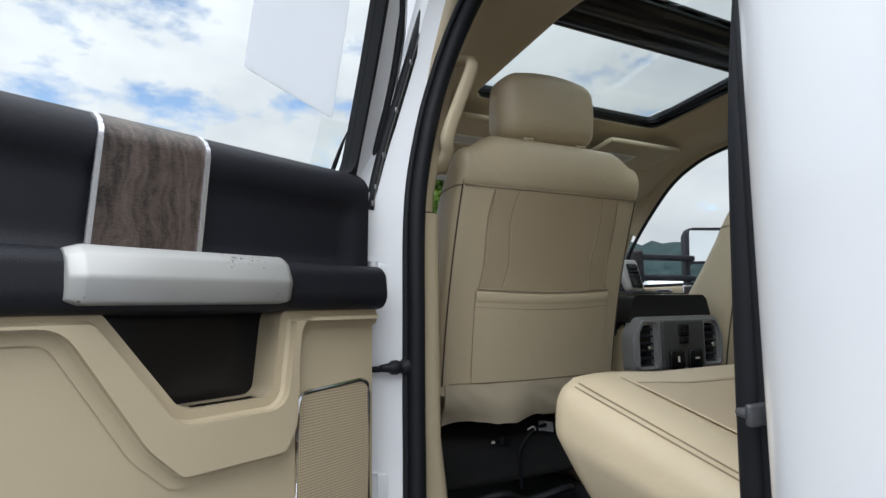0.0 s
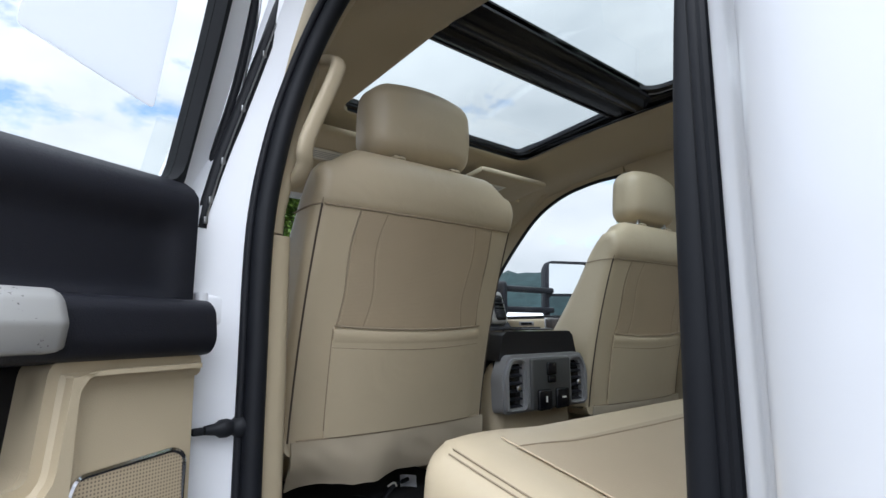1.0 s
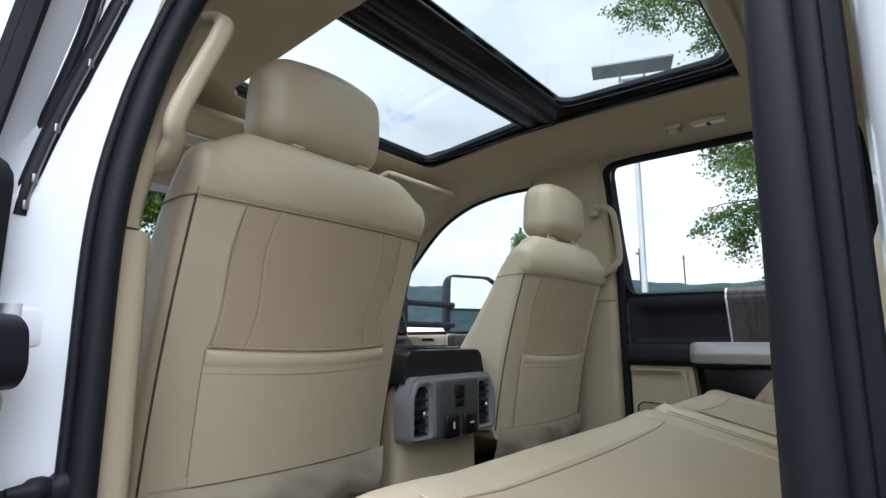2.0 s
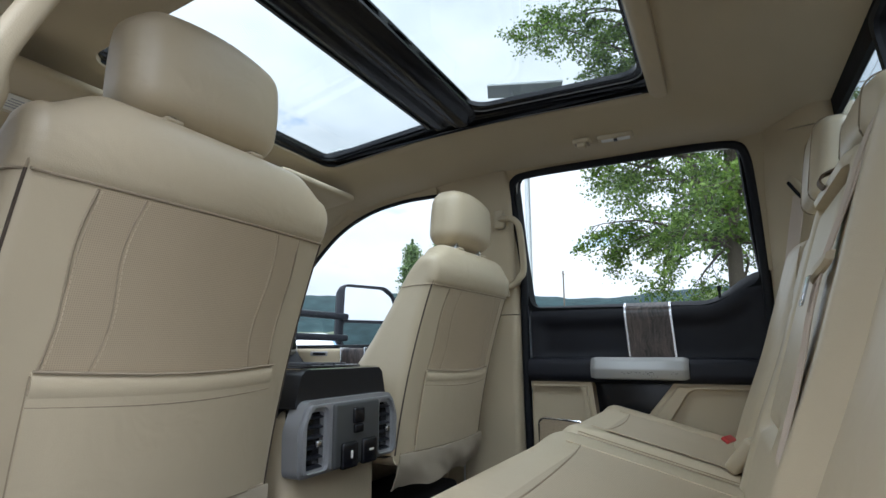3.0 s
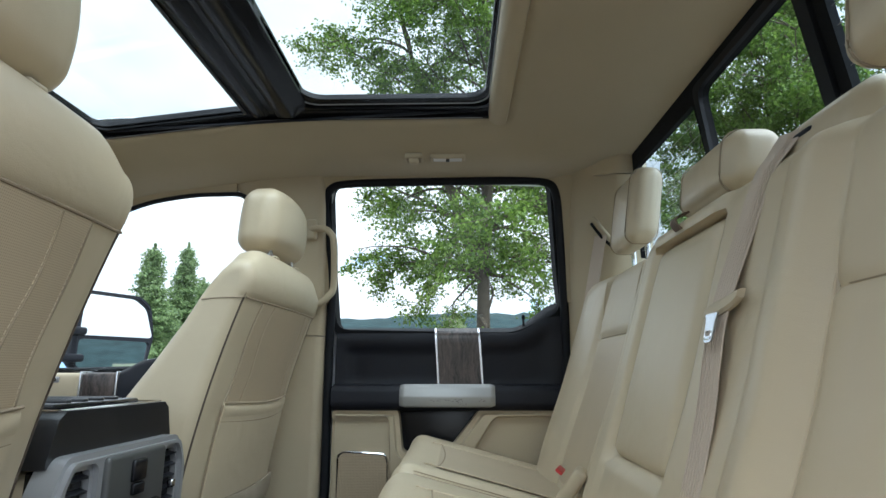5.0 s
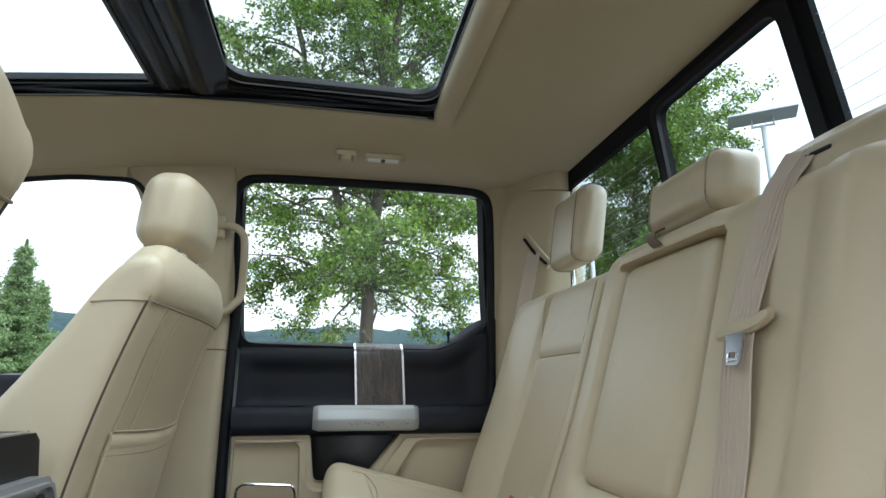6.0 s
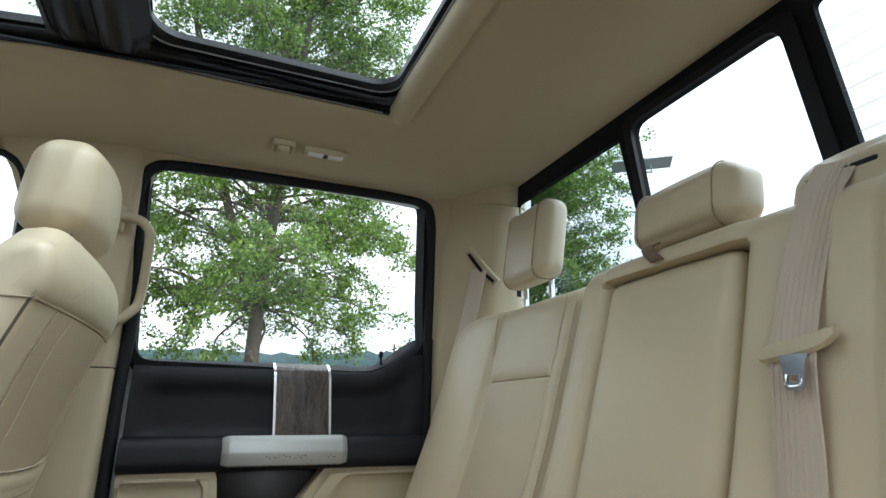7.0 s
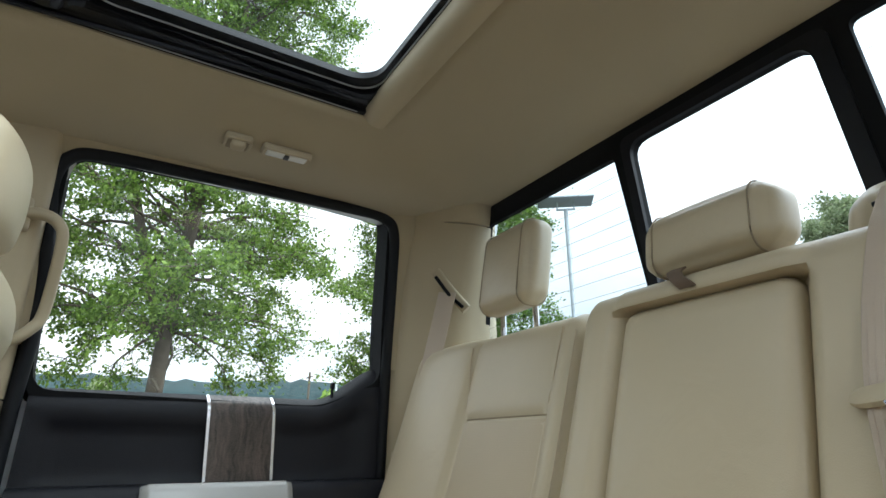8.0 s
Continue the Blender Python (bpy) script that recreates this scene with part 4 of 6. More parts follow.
rear_door("1")
HX, HY, OPEN = -0.7736, -0.0452, 65.2
XF[0] = Matrix.Translation((HX - 0.009, HY - 0.0326, 0.0335)) @ Matrix.Rotation(radians(-OPEN), 4, "Z") @ Matrix.Translation((-HX, -HY, 0)) @ MIRROR
open_door = rear_door("2")
bm = plate(rounded([(-0.165, 1.515), (-0.16, 1.80), (-0.33, 1.80), (-0.335, 1.545)], 0.006), "x", 0.046, 0.048)
for v in bm.verts:
    v.co = Vector((0.80 - 0.2 * (v.co.z - 1.42) + v.co.x, v.co.y, v.co.z))
part("window_sticker", bm, M_PAPER, open_door, "pale paper sticker on the glass")
XF[0] = Matrix.Identity(4)
strap = tagged(empty("check_strap"), "black door check strap at the post", "door check")
part("strap", rbox((-0.81, -0.07, 1.125), (0.06, 0.010, 0.010), 0.003), M_RUBBER, strap)
part("boot", loft([[(x, -0.078 + r_ * math.cos(a_), 1.127 + r_ * math.sin(a_)) for a_ in [i * math.pi / 6 for i in range(12)]] for x, r_ in ((-0.826, 0.006), (-0.812, 0.008), (-0.806, 0.012), (-0.797, 0.0125), (-0.790, 0.010), (-0.784, 0.015), (-0.775, 0.015), (-0.772, 0.012))]), M_RUBBER, strap)
for zz in (1.285, 0.93):
    hinge = tagged(empty("hinge_bracket"), "white painted door hinge on the post", "hinge")
    part("leaf", rbox((-0.815, -0.054, zz), (0.040, 0.018, 0.044), 0.006), M_WHITE, hinge)
    part("knuckle", tube([(-0.834, -0.060, zz - 0.024), (-0.834, -0.060, zz + 0.024)], 0.009, 12), M_WHITE, hinge)
striker = tagged(empty("door_latch_pin"), "steel latch pin on the rear jamb", "latch pin")
part("loop", tube(smooth_path([(-0.841, -0.747, 1.164), (-0.838, -0.739, 1.164), (-0.826, -0.739, 1.163), (-0.823, -0.747, 1.162)], 5), 0.0028), M_SLATE, striker)
part("base", rbox((-0.832, -0.747, 1.163), (0.020, 0.005, 0.014), 0.002), M_SLATE, striker)


def front_door(tag):
    d = tagged(empty("door_" + tag), "closed front door with tan arm rest", "door", kind="structure")
    part("steel_shell", rbox((0.885, 0.55, 1.03), (0.07, 0.88, 0.55), 0.03), M_WHITE, d)
    part("upper_panel", rbox((0.805, 0.785, 1.2525), (0.07, 0.345, 0.087), 0.016), M_TRIM, d, "tan forward door panel")
    rows = []
    for y, top in ((0.505, 1.306), (0.48, 1.318), (0.45, 1.334), (0.41, 1.340), (0.30, 1.340), (0.10, 1.340)):
        rows.append([(0.785, y, 1.20), (0.772, y, 1.21), (0.770, y, 1.25), (0.772, y, top - 0.02), (0.785, y, top - 0.004), (0.81, y, top), (0.84, y, top), (0.84, y, 1.20)])
    part("rear_panel", loft(rows), M_BLACK, d, "black grained rear door panel")
    part("window_seal", rbox((0.838, 0.70, 1.302), (0.022, 0.50, 0.018), 0.006), M_RUBBER, d)
    part("wood_inlay", rbox((0.790, 0.5585, 1.252), (0.046, 0.100, 0.090), 0.010), M_WOOD, d, "dark wood inlay")
    for y in (0.506, 0.611):
        part("chrome_strip", rbox((0.789, y, 1.253), (0.050, 0.005, 0.094), 0.002), M_STRIP, d)
    part("switch_bezel", rbox((0.772, 0.715, 1.277), (0.010, 0.082, 0.017), 0.004), M_GREY, d)
    part("switch", rbox((0.768, 0.712, 1.277), (0.008, 0.060, 0.010), 0.003), M_GLOSSBLACK, d)
    part("armrest", rbox((0.775, 0.58, 1.185), (0.14, 0.66, 0.075), 0.025), M_BLACK, d)
    part("lower_panel", rbox((0.835, 0.55, 1.0), (0.05, 0.84, 0.44), 0.02), M_TRIM, d)
    # towing mirror on twin arms
    for z in (1.452, 1.350):
        part("mirror_arm", rbox((1.10, 0.985, z), (0.40, 0.045, 0.030), 0.010), M_BLACK, d)
    part("mirror_foot", rbox((0.89, 0.985, 1.40), (0.05, 0.09, 0.17), 0.02), M_BLACK, d)
    shell = rounded([(1.262, 1.305), (1.60, 1.315), (1.63, 1.45), (1.60, 1.58), (1.54, 1.618), (1.27, 1.612)], 0.035, 5)
    up_hole = rounded([(1.272, 1.437), (1.618, 1.443), (1.594, 1.570), (1.535, 1.608), (1.278, 1.604)], 0.022, 4)
    low_hole = rounded([(1.272, 1.314), (1.594, 1.323), (1.612, 1.426), (1.272, 1.424)], 0.022, 4)
    def turned(bm):
        for v in bm.verts:
            v.co.y -= 0.26 * (v.co.x - 1.40)
        return bm
    part("mirror_shell", turned(plate(shell, "y", 0.944, 0.962, [up_hole, low_hole])), M_BLACK, d, "black towing mirror housing")
    rings_ = []
    for y, k in ((0.962, 1.0), (0.985, 0.97), (1.02, 0.86), (1.045, 0.66)):
        rings_.append([(1.47 + (x - 1.47) * k, y, 1.46 + (z - 1.46) * k) for x, z in shell])
    part("mirror_back", turned(loft(rings_)), M_BLACK, d)
    for hole, zc, tilt in ((up_hole, 1.52, 0.10), (low_hole, 1.37, 0.02)):
        bm = plate([(1.445 + (x - 1.445) * 1.01, z) for x, z in hole], "y", 0.950, 0.953)
        for v in bm.verts:
            v.co.y += tilt * (v.co.z - zc)
        part("mirror_glass", turned(bm), M_MIRROR, d, "mirror glass")
    return d


front_door("3")


# ---- front seats ----
SEAT_H = 0.238


def pipe_y(z):
    """Rear edge of a front backrest at its piping, by height."""
    d = 1.44 - z
    return -0.057 + 0.36 * d - 0.28 * d * d


def yoke_z(x):
    return 1.438 + 0.004 * (x / 0.23) ** 2


def back_y(x, z):
    """Rear face of a front seat's backrest, x from the seat's middle."""
    u = min(1.0, abs(x) / 0.214)
    y = pipe_y(min(z, 1.50)) - 0.020 * (1 - u * u)
    if z > 1.44:
        y += 1.7 * (z - 1.44) ** 1.9
    d = z - yoke_z(x)
    if d > 0:
        y -= 0.0042 * min(1.0, math.sqrt(d / 0.010))
    return y - 0.004 * step(1.30, 1.12, z) * (1 - u * u)


def seat_profile(x):
    """The backrest cut from back to front at x: rear face, rolled top, front face."""
    u = min(1.0, abs(x) / 0.214)
    rise = 1 - step(0.150, 0.232, abs(x))
    top = 1.513 + 0.037 * rise
    pts = []
    zs = [1.02, 1.035, 1.06, 1.10, 1.16, 1.22, 1.28, 1.34, 1.39, 1.42, 1.432, yoke_z(x) - 0.0015, yoke_z(x) + 0.0005, yoke_z(x) + 0.003, yoke_z(x) + 0.007, 1.452, 1.463, 1.476]
    for z in zs:
        pts.append((back_y(x, z), z))
    y0 = back_y(x, 1.476)
    ym = -0.040 + 0.008 * rise
    # rolled top edge, then the slope down the front
    n = 9
    for i in range(1, n + 1):
        a = math.pi / 2 * i / n
        pts.append((lerp(ym, y0, math.cos(a) ** 0.72), lerp(1.476, top, math.sin(a) ** 0.86)))
    wing = 1 - step(0.04, 0.17, abs(x))
    for y, z in ((-0.020, 1.508), (-0.001, 1.490), (0.017, 1.470), (0.034, 1.447), (0.064, 1.395), (0.115, 1.32), (0.166, 1.25), (0.215, 1.17), (0.25, 1.10), (0.265, 1.04), (0.262, 1.02)):
        pts.append((y + 0.010 * rise - 0.050 * wing * step(1.46, 1.30, z), z + 0.037 * rise * step(1.44, 1.50, z)))
    return pts


def front_seat(cx, dy, dz, lift, shift, yaw):
    XF[0] = Matrix.Translation((cx, dy, dz)) @ Matrix.Rotation(radians(yaw), 4, "Z")
    s = tagged(empty("front_seat"), "tan leather front seat with seat-back pocket and headrest", "car seat", "front seats")
    rr = 0.026
    rings_ = []
    def ring_at(x, inset):
        p = [Vector((0, y, z)) for y, z in seat_profile(min(abs(x), SEAT_H - rr))]
        n = len(p)
        out = []
        for i, q in enumerate(p):
            t = p[(i + 1) % n] - p[i - 1]
            t.normalize()
            w = Vector((0, t.z, -t.y))
            c = q + w * inset
            out.append((x, c.y, c.z))
        return out
    ends = [(SEAT_H - rr + rr * math.sin(a), rr * (1 - math.cos(a))) for a in [math.pi / 2 * i / 7 for i in range(8)]]
    m = 40
    for x, k in reversed(ends):
        rings_.append(ring_at(-x, k))
    for i in range(1, m):
        rings_.append(ring_at(lerp(-(SEAT_H - rr), SEAT_H - rr, i / m), 0.0))
    for x, k in ends:
        rings_.append(ring_at(x, k))
    bm = loft(rings_, True, False)
    for e in (rings_[0][::-1], rings_[-1]):
        bm.faces.new([bm.verts.new(p) for p in e])
    part("backrest", bm, M_LEATHER, s, sharp=80)
    def on(x, z, off):
        return (x, back_y(x, z) - off, z)
    def curve(pts, r, nm, m, off=0.0018):
        part(nm, tube([on(x, z, off) for x, z in pts], r, 6), m, s)
    def stitches(pts, nm="stitching"):
        """A row of short raised stitches along the line."""
        bm = bmesh.new()
        P = [Vector(on(x, z, 0.0022)) for x, z in pts]
        for a, b in zip(P, P[1:]):
            n = max(1, int((b - a).length / 0.0055))
            for i in range(n):
                join(bm, tube([a.lerp(b, (i + 0.15) / n), a.lerp(b, (i + 0.8) / n)], 0.0007, 4))
        part(nm, bm, M_SEAM, s, "pale stitching")
    # perforated middle insert
    def insert(u, v):
        h = lerp(0.166, 0.160, v)
        x = lerp(-h, h, u)
        return on(x, lerp(1.232, yoke_z(x) - 0.004, v), 0.0012)
    part("perforated_insert", sheet(insert, 20, 12, 0.001), M_PERF, s, "perforated leather insert")
    for k in (-1, 1):
        inner = [(k * (lerp(0.120, 0.108, i / 16) - 0.007 * math.sin(2 * math.pi * i / 16)), lerp(1.236, 1.434, i / 16)) for i in range(17)]
        curve(inner, 0.0015, "seam", M_GROOVE, 0.0012)
        stitches([(x - k * 0.0042, z) for x, z in inner[::2]])
        outer_ = [(k * (lerp(0.170, 0.161, i / 14) - 0.004 * math.sin(2 * math.pi * i / 14)), lerp(1.236, 1.435, i / 14)) for i in range(15)]
        curve(outer_, 0.0015, "seam", M_GROOVE, 0.0012)
        stitches([(x - k * 0.004, z) for x, z in outer_[::2]])
        # dark piping down the edge, and the pale seam that carries it over the yoke
        pipe = []
        for i in range(31):
            z = lerp(1.045, yoke_z(0.214), i / 30)
            a = radians(38)
            x = SEAT_H - rr + rr * math.sin(a)
            y = back_y(SEAT_H - rr, z) + rr * (1 - math.cos(a)) - 0.0004
            pipe.append((k * x, y, z))
        part("piping", tube(pipe, 0.0019, 6), M_PIPING_AND_GAP, s)
        over = smooth_path([pipe[-1], (k * 0.2262, pipe[-1][1] - 0.0065, 1.462), (k * 0.2185, pipe[-1][1] - 0.002, 1.487), (k * 0.199, -0.053, 1.5165), (k * 0.180, -0.040, 1.5275)], 6)
        part("seam", tube(over, 0.0018, 6), M_GROOVE, s)
        side_seam = [(k * SEAT_H, lerp(pipe[-1][1] + 0.012, 0.026, i / 10), 1.440 - 0.004 * (i / 10) ** 2) for i in range(11)]
        part("seam", tube([pipe[-1], *side_seam], 0.0016, 6), M_GROOVE, s)
        curve([(k * lerp(0.171, 0.175, i / 14), lerp(1.062, 1.236, i / 14)) for i in range(15)], 0.0016, "seam", M_GROOVE, 0.004)
    curve([(x, yoke_z(x) - 0.001) for x in [lerp(-0.226, 0.226, i / 32) for i in range(33)]], 0.0019, "seam", M_GROOVE, 0.0006)
    # map pocket with a padded hem
    def pocket(u, v):
        z = lerp(1.050, 1.216, v)
        h = lerp(0.171, 0.175, v)
        x = lerp(-h, h, u)
        return on(x, z, 0.004 + 0.006 * math.sin(math.pi * u) * v)
    part("map_pocket", sheet(pocket, 14, 8, 0.004), M_LEATHER, s, "elasticated leather map pocket")
    def hem(u, v):
        x = lerp(-0.175, 0.175, u)
        sag = 0.007 * math.sin(math.pi * u)
        z = lerp(1.204, 1.240, v) - sag
        return on(x, z, 0.003 + 0.0065 * math.sin(math.pi * min(1, max(0, v))) ** 0.6 + 0.005 * math.sin(math.pi * u))
    part("pocket_hem", sheet(hem, 22, 10, 0.004), M_LEATHER, s)
    for zz, rr_ in ((1.2405, 0.0020), (1.204, 0.0018)):
        pts = [(lerp(-0.175, 0.175, i / 18), zz - 0.007 * math.sin(math.pi * i / 18), i / 18) for i in range(19)]
        part("seam", tube([on(x, z, 0.0066 + 0.0055 * math.sin(math.pi * u)) for x, z, u in pts], rr_, 6), M_GROOVE, s)
    # loose cloth skirt below the backrest
    def skirt(u, v):
        x = lerp(-0.226, 0.226, u)
        slack = noise.noise(Vector((u * 4.3, 0.7 + cx, v * 0.6)))
        crease = noise.noise(Vector((u * 15 + v * 3, 3.1 + cx, v * 2.0)))
        z = lerp(0.968, 1.047, v) + (0.012 * slack + 0.004 * crease + 0.010 * (u - 0.5)) * (1 - v)
        return (x, back_y(x, 1.047) - 0.006 + 0.020 * (1 - v) ** 2 + 0.014 * slack * (1 - v) ** 1.6 + 0.004 * crease * math.sin(math.pi * (1 - v)) ** 0.5, z)
    part("skirt", sheet(skirt, 48, 12, 0.003), M_SKIRT, s, "loose crinkled tan cloth skirt")
    curve([(lerp(-0.216, 0.216, i / 20), 1.048) for i in range(21)], 0.0018, "seam", M_GROOVE, 0.003)
    # seat cushion, mechanism
    part("cushion", pad((0, 0.44, 1.0), (0.52, 0.44, 0.14), 0.05, 8, puff=0.012), M_LEATHER, s)
    part("base", rbox((0, 0.33, 0.86), (0.42, 0.46, 0.10), 0.02), M_CARPET, s, "black seat frame")
    for k in (-1, 1):
        part("rail", rbox((k * 0.18, 0.28, 0.765 - dz), (0.05, 0.60, 0.05), 0.008), M_MATTE, s)
        part("riser", rbox((k * 0.18, 0.40, 0.81), (0.03, 0.16, 0.08), 0.008), M_BLACK, s)
        part("side_shield", rbox((k * 0.250, 0.36, 0.96), (0.03, 0.40, 0.14), 0.014), M_TRIM, s)
    # headrest on two posts: squarish, wider low down, rear face softly bowed
    zc, hh = 1.552 + lift + 0.0725, 0.150
    def hw(v):
        k = (v.z - zc) / (hh / 2)
        w = 1 - 0.055 * max(0, k) ** 2.5 - 0.015 * max(0, -k) ** 2
        front = step(-0.01, 0.04, v.y)
        return (v.x * w * (1 - 0.10 * front), v.y * (1 - 0.12 * max(0, k)) - 0.06 * (v.z - zc) - 0.014 * (1 - (v.x / 0.125) ** 2) * (1 - front) + 0.010 * max(0, -k) ** 3 * (1 - front), v.z - 0.008 * (v.x / 0.12) ** 2 * max(0, k))
    hr = part("headrest", pad((shift, -0.016, zc), (0.248, 0.092, hh), 0.034, 18, warp=hw, puff=0.003), M_LEATHER, s, "tan leather headrest")
    for k in (-1, 1):
        part("post", tube([(k * 0.070, -0.046, 1.520), (k * 0.070, -0.030, 1.600)], 0.0058, 10), M_CHROME, hr, "chrome headrest post")
        part("post_guide", rbox((k * 0.070, -0.046, 1.5500), (0.026, 0.022, 0.007), 0.003), M_TRIM, s)
        part("post_socket", tube([(k * 0.070, -0.046, 1.549), (k * 0.070, -0.046, 1.5545)], 0.0085, 10), M_RUBBER, s)
    XF[0] = Matrix.Identity(4)
    return s


front_seat(-0.419, 0.0, 0.023, 0.0, -0.005, 0)
front_seat(0.457, -0.006, 0.0, 0.014, 0.0, -2)

# ---- centre console ----
XF[0] = Matrix.Translation((0.014, 0, 0.018)) @ Matrix.Diagonal((0.93, 1, 1, 1))
con = tagged(empty("centre_console"), "centre console with rear air vents and sockets", "console")
part("body", rbox((0, 0.34, 0.94), (0.31, 0.58, 0.44), 0.03), M_TRIM, con, "tan console sides")
bm = loft([[(x * k, y, z) for x, z in [(-0.165, 1.165), (-0.165, 1.175), (-0.150, 1.222), (-0.135, 1.232), (0.135, 1.232), (0.150, 1.222), (0.165, 1.175), (0.165, 1.165)]] for y, k in ((0.035, 0.97), (0.05, 1.0), (0.3, 1.0), (0.60, 1.0))])
part("lid", bm, M_LID, con, "black padded console lid")
part("lid_tray", rbox((0, 0.22, 1.234), (0.22, 0.30, 0.010), 0.004), M_GLOSSBLACK, con)
for xx in (-0.134, 0.134):
    part("lid_edge", tube([(xx, 0.045, 1.2325), (xx, 0.58, 1.2325)], 0.0022, 6), M_CHROME, con, "thin bright lid edge")
part("lid_edge", tube([(-0.13, 0.045, 1.2325), (0.13, 0.045, 1.2325)], 0.0018, 6), M_CHROME, con, "thin bright lid edge")
for i in range(4):
    part("lid_rib", rbox((-0.06 + 0.04 * i, 0.22, 1.2405), (0.012, 0.28, 0.005), 0.002), M_LID, con)
bez = rounded([(-0.172, 1.047), (0.172, 1.047), (0.176, 1.13), (0.150, 1.178), (-0.150, 1.178), (-0.176, 1.13)], 0.016, 4)
holes_ = [rounded([(-0.150, 1.060), (-0.098, 1.060), (-0.098, 1.158), (-0.136, 1.158), (-0.150, 1.136)], 0.008), rounded([(0.150, 1.060), (0.150, 1.136), (0.136, 1.158), (0.098, 1.158), (0.098, 1.060)], 0.008)]
bm = plate(bez, "y", 0.008, 0.05, holes_)
rim_edges = [e for e in bm.edges if all(abs(v.co.y - 0.008) < 1e-5 for v in e.verts) and len(e.link_faces) == 2 and abs(e.link_faces[0].normal.y - e.link_faces[1].normal.y) > 0.3]
bmesh.ops.bevel(bm, geom=rim_edges, offset=0.0075, segments=4, affect="EDGES")
part("bezel", bm, M_SATIN, con, "satin silver bezel")
part("centre_plate", rbox((0, 0.010, 1.110), (0.160, 0.02, 0.118), 0.006), M_PLATE, con)
for k in (-1, 1):
    part("vent_box", rbox((k * 0.124, 0.045, 1.105), (0.056, 0.04, 0.112), 0.003), M_GLOSSBLACK, con)
    for i in range(6):
        part("vent_slat", rbox((k * 0.124, 0.022, 1.062 + 0.0175 * i), (0.050, 0.014, 0.0035), 0.001, rot=(18, 0, 0)), M_BLACK, con)
    part("vent_tab", rbox((k * 0.124, 0.008, 1.103), (0.013, 0.010, 0.013), 0.003), M_CHROME, con)
    part("socket_cover", rbox((k * 0.036, -0.001, 1.072), (0.052, 0.014, 0.048), 0.006), M_GLOSSBLACK, con)
    part("socket_mark", rbox((k * 0.036, -0.0085, 1.074), (0.016 if k > 0 else 0.006, 0.001, 0.004 if k > 0 else 0.014), 0), M_LABEL, con)
part("usb_port", rbox((-0.005, 0.0, 1.143), (0.036, 0.012, 0.030), 0.004), M_GLOSSBLACK, con)
part("socket_cover", rbox((-0.005, 0.0, 1.118), (0.030, 0.012, 0.016), 0.003), M_GLOSSBLACK, con)
part("armrest_base", rbox((0, 0.36, 1.15), (0.32, 0.55, 0.05), 0.012), M_BLACK, con)


XF[0] = Matrix.Identity(4)


# ---- rear bench ----
def sb_y(z, x=0.0):
    """Front face of the rear backrest."""
    return -0.702 - 0.32 * (z - 1.08)


def bench_back(x0, x1, z0, z1, depth, r, name, material, parent, label="", lift=0.0, puff=0.01, n=12):
    w = lambda v: (v.x, v.y + sb_y(v.z) + lift - depth / 2, v.z)
    return part(name, pad(((x0 + x1) / 2, 0, (z0 + z1) / 2), (x1 - x0, depth, z1 - z0), r, n, warp=w, puff=puff), material, parent, label)


def headrest(cx, y, z0, w, h, d, name_label):
    hr = tagged(empty("headrest"), name_label, "headrest", "rear headrests")
    f = lambda v: (v.x, v.y - 0.16 * (v.z - z0 - h / 2), v.z)
    hc = part("cushion", pad((cx, y, z0 + h / 2), (w, d, h), 0.026, 14, warp=f, puff=0.006), M_LEATHER, hr)
    for k in (-1, 1):
        loop = [(cx + k * (w / 2 - 0.024), y + a, z0 + h / 2 + b) for a, b in rrect(d + 0.005, h + 0.005, 0.027)]
        part("seam", tube([f(Vector(p)) for p in loop], 0.0013, 6, True), M_GROOVE, hc)
        part("post", tube([(cx + k * 0.05, y - 0.005, z0 - 0.06), (cx + k * 0.05, y - 0.005, z0 + 0.02)], 0.006, 8), M_CHROME, hr, "chrome headrest post")
    return hr


def bench_section(x0, x1, top, bulge, parent, nx=64, nz=44):
    """One upholstered backrest: a sculpted front, rounded over the top and sides."""
    rr = 0.035
    def edge(d):
        d = max(0.0, min(rr, d))
        return rr - math.sqrt(max(0.0, rr * rr - (rr - d) ** 2))
    rings_ = []
    for i in range(nx + 1):
        u = i / nx
        x = lerp(x0, x1, u)
        ex = edge(min(x - x0, x1 - x))
        zt = top - ex * 0.8
        r_ = []
        for j in range(nz + 1):
            z = lerp(1.03, zt, j / nz)
            r_.append((x, sb_y(z) + bulge(x, z) - ex - edge(zt - z) * 0.9, z))
        yb = sb_y(top)
        r_.append((x, yb - 0.045, zt + 0.003))
        r_.append((x, yb - 0.070, zt - 0.004))
        r_.append((x, yb - 0.078, zt - 0.03))
        r_.append((x, sb_y(1.03) - 0.09, 1.03))
        rings_.append(r_)
    return part("backrest", loft(rings_), M_LEATHER, parent)


def hump(a, b, x, h):
    """A rounded roll between a and b."""
    if x <= a or x >= b:
        return 0.0
    return h * math.sin(math.pi * (x - a) / (b - a)) ** 0.6


def groove(d, w, h):
    return -h * max(0.0, 1 - abs(d) / w) ** 1.5


def right_form(x, z):
    y = hump(0.485, 0.735, x, 0.026) + hump(0.205, 0.262, x, 0.008) + 0.010 * step(1.30, 1.10, z)
    if 0.258 <= x <= 0.488:
        y += 0.004 * math.sin(math.pi * (x - 0.258) / 0.23) + groove(z - 1.374, 0.010, 0.006)
        y += 0.004 * step(1.374, 1.42, z)
    return y + groove(x - 0.258, 0.008, 0.004) + groove(x - 0.488, 0.010, 0.005)


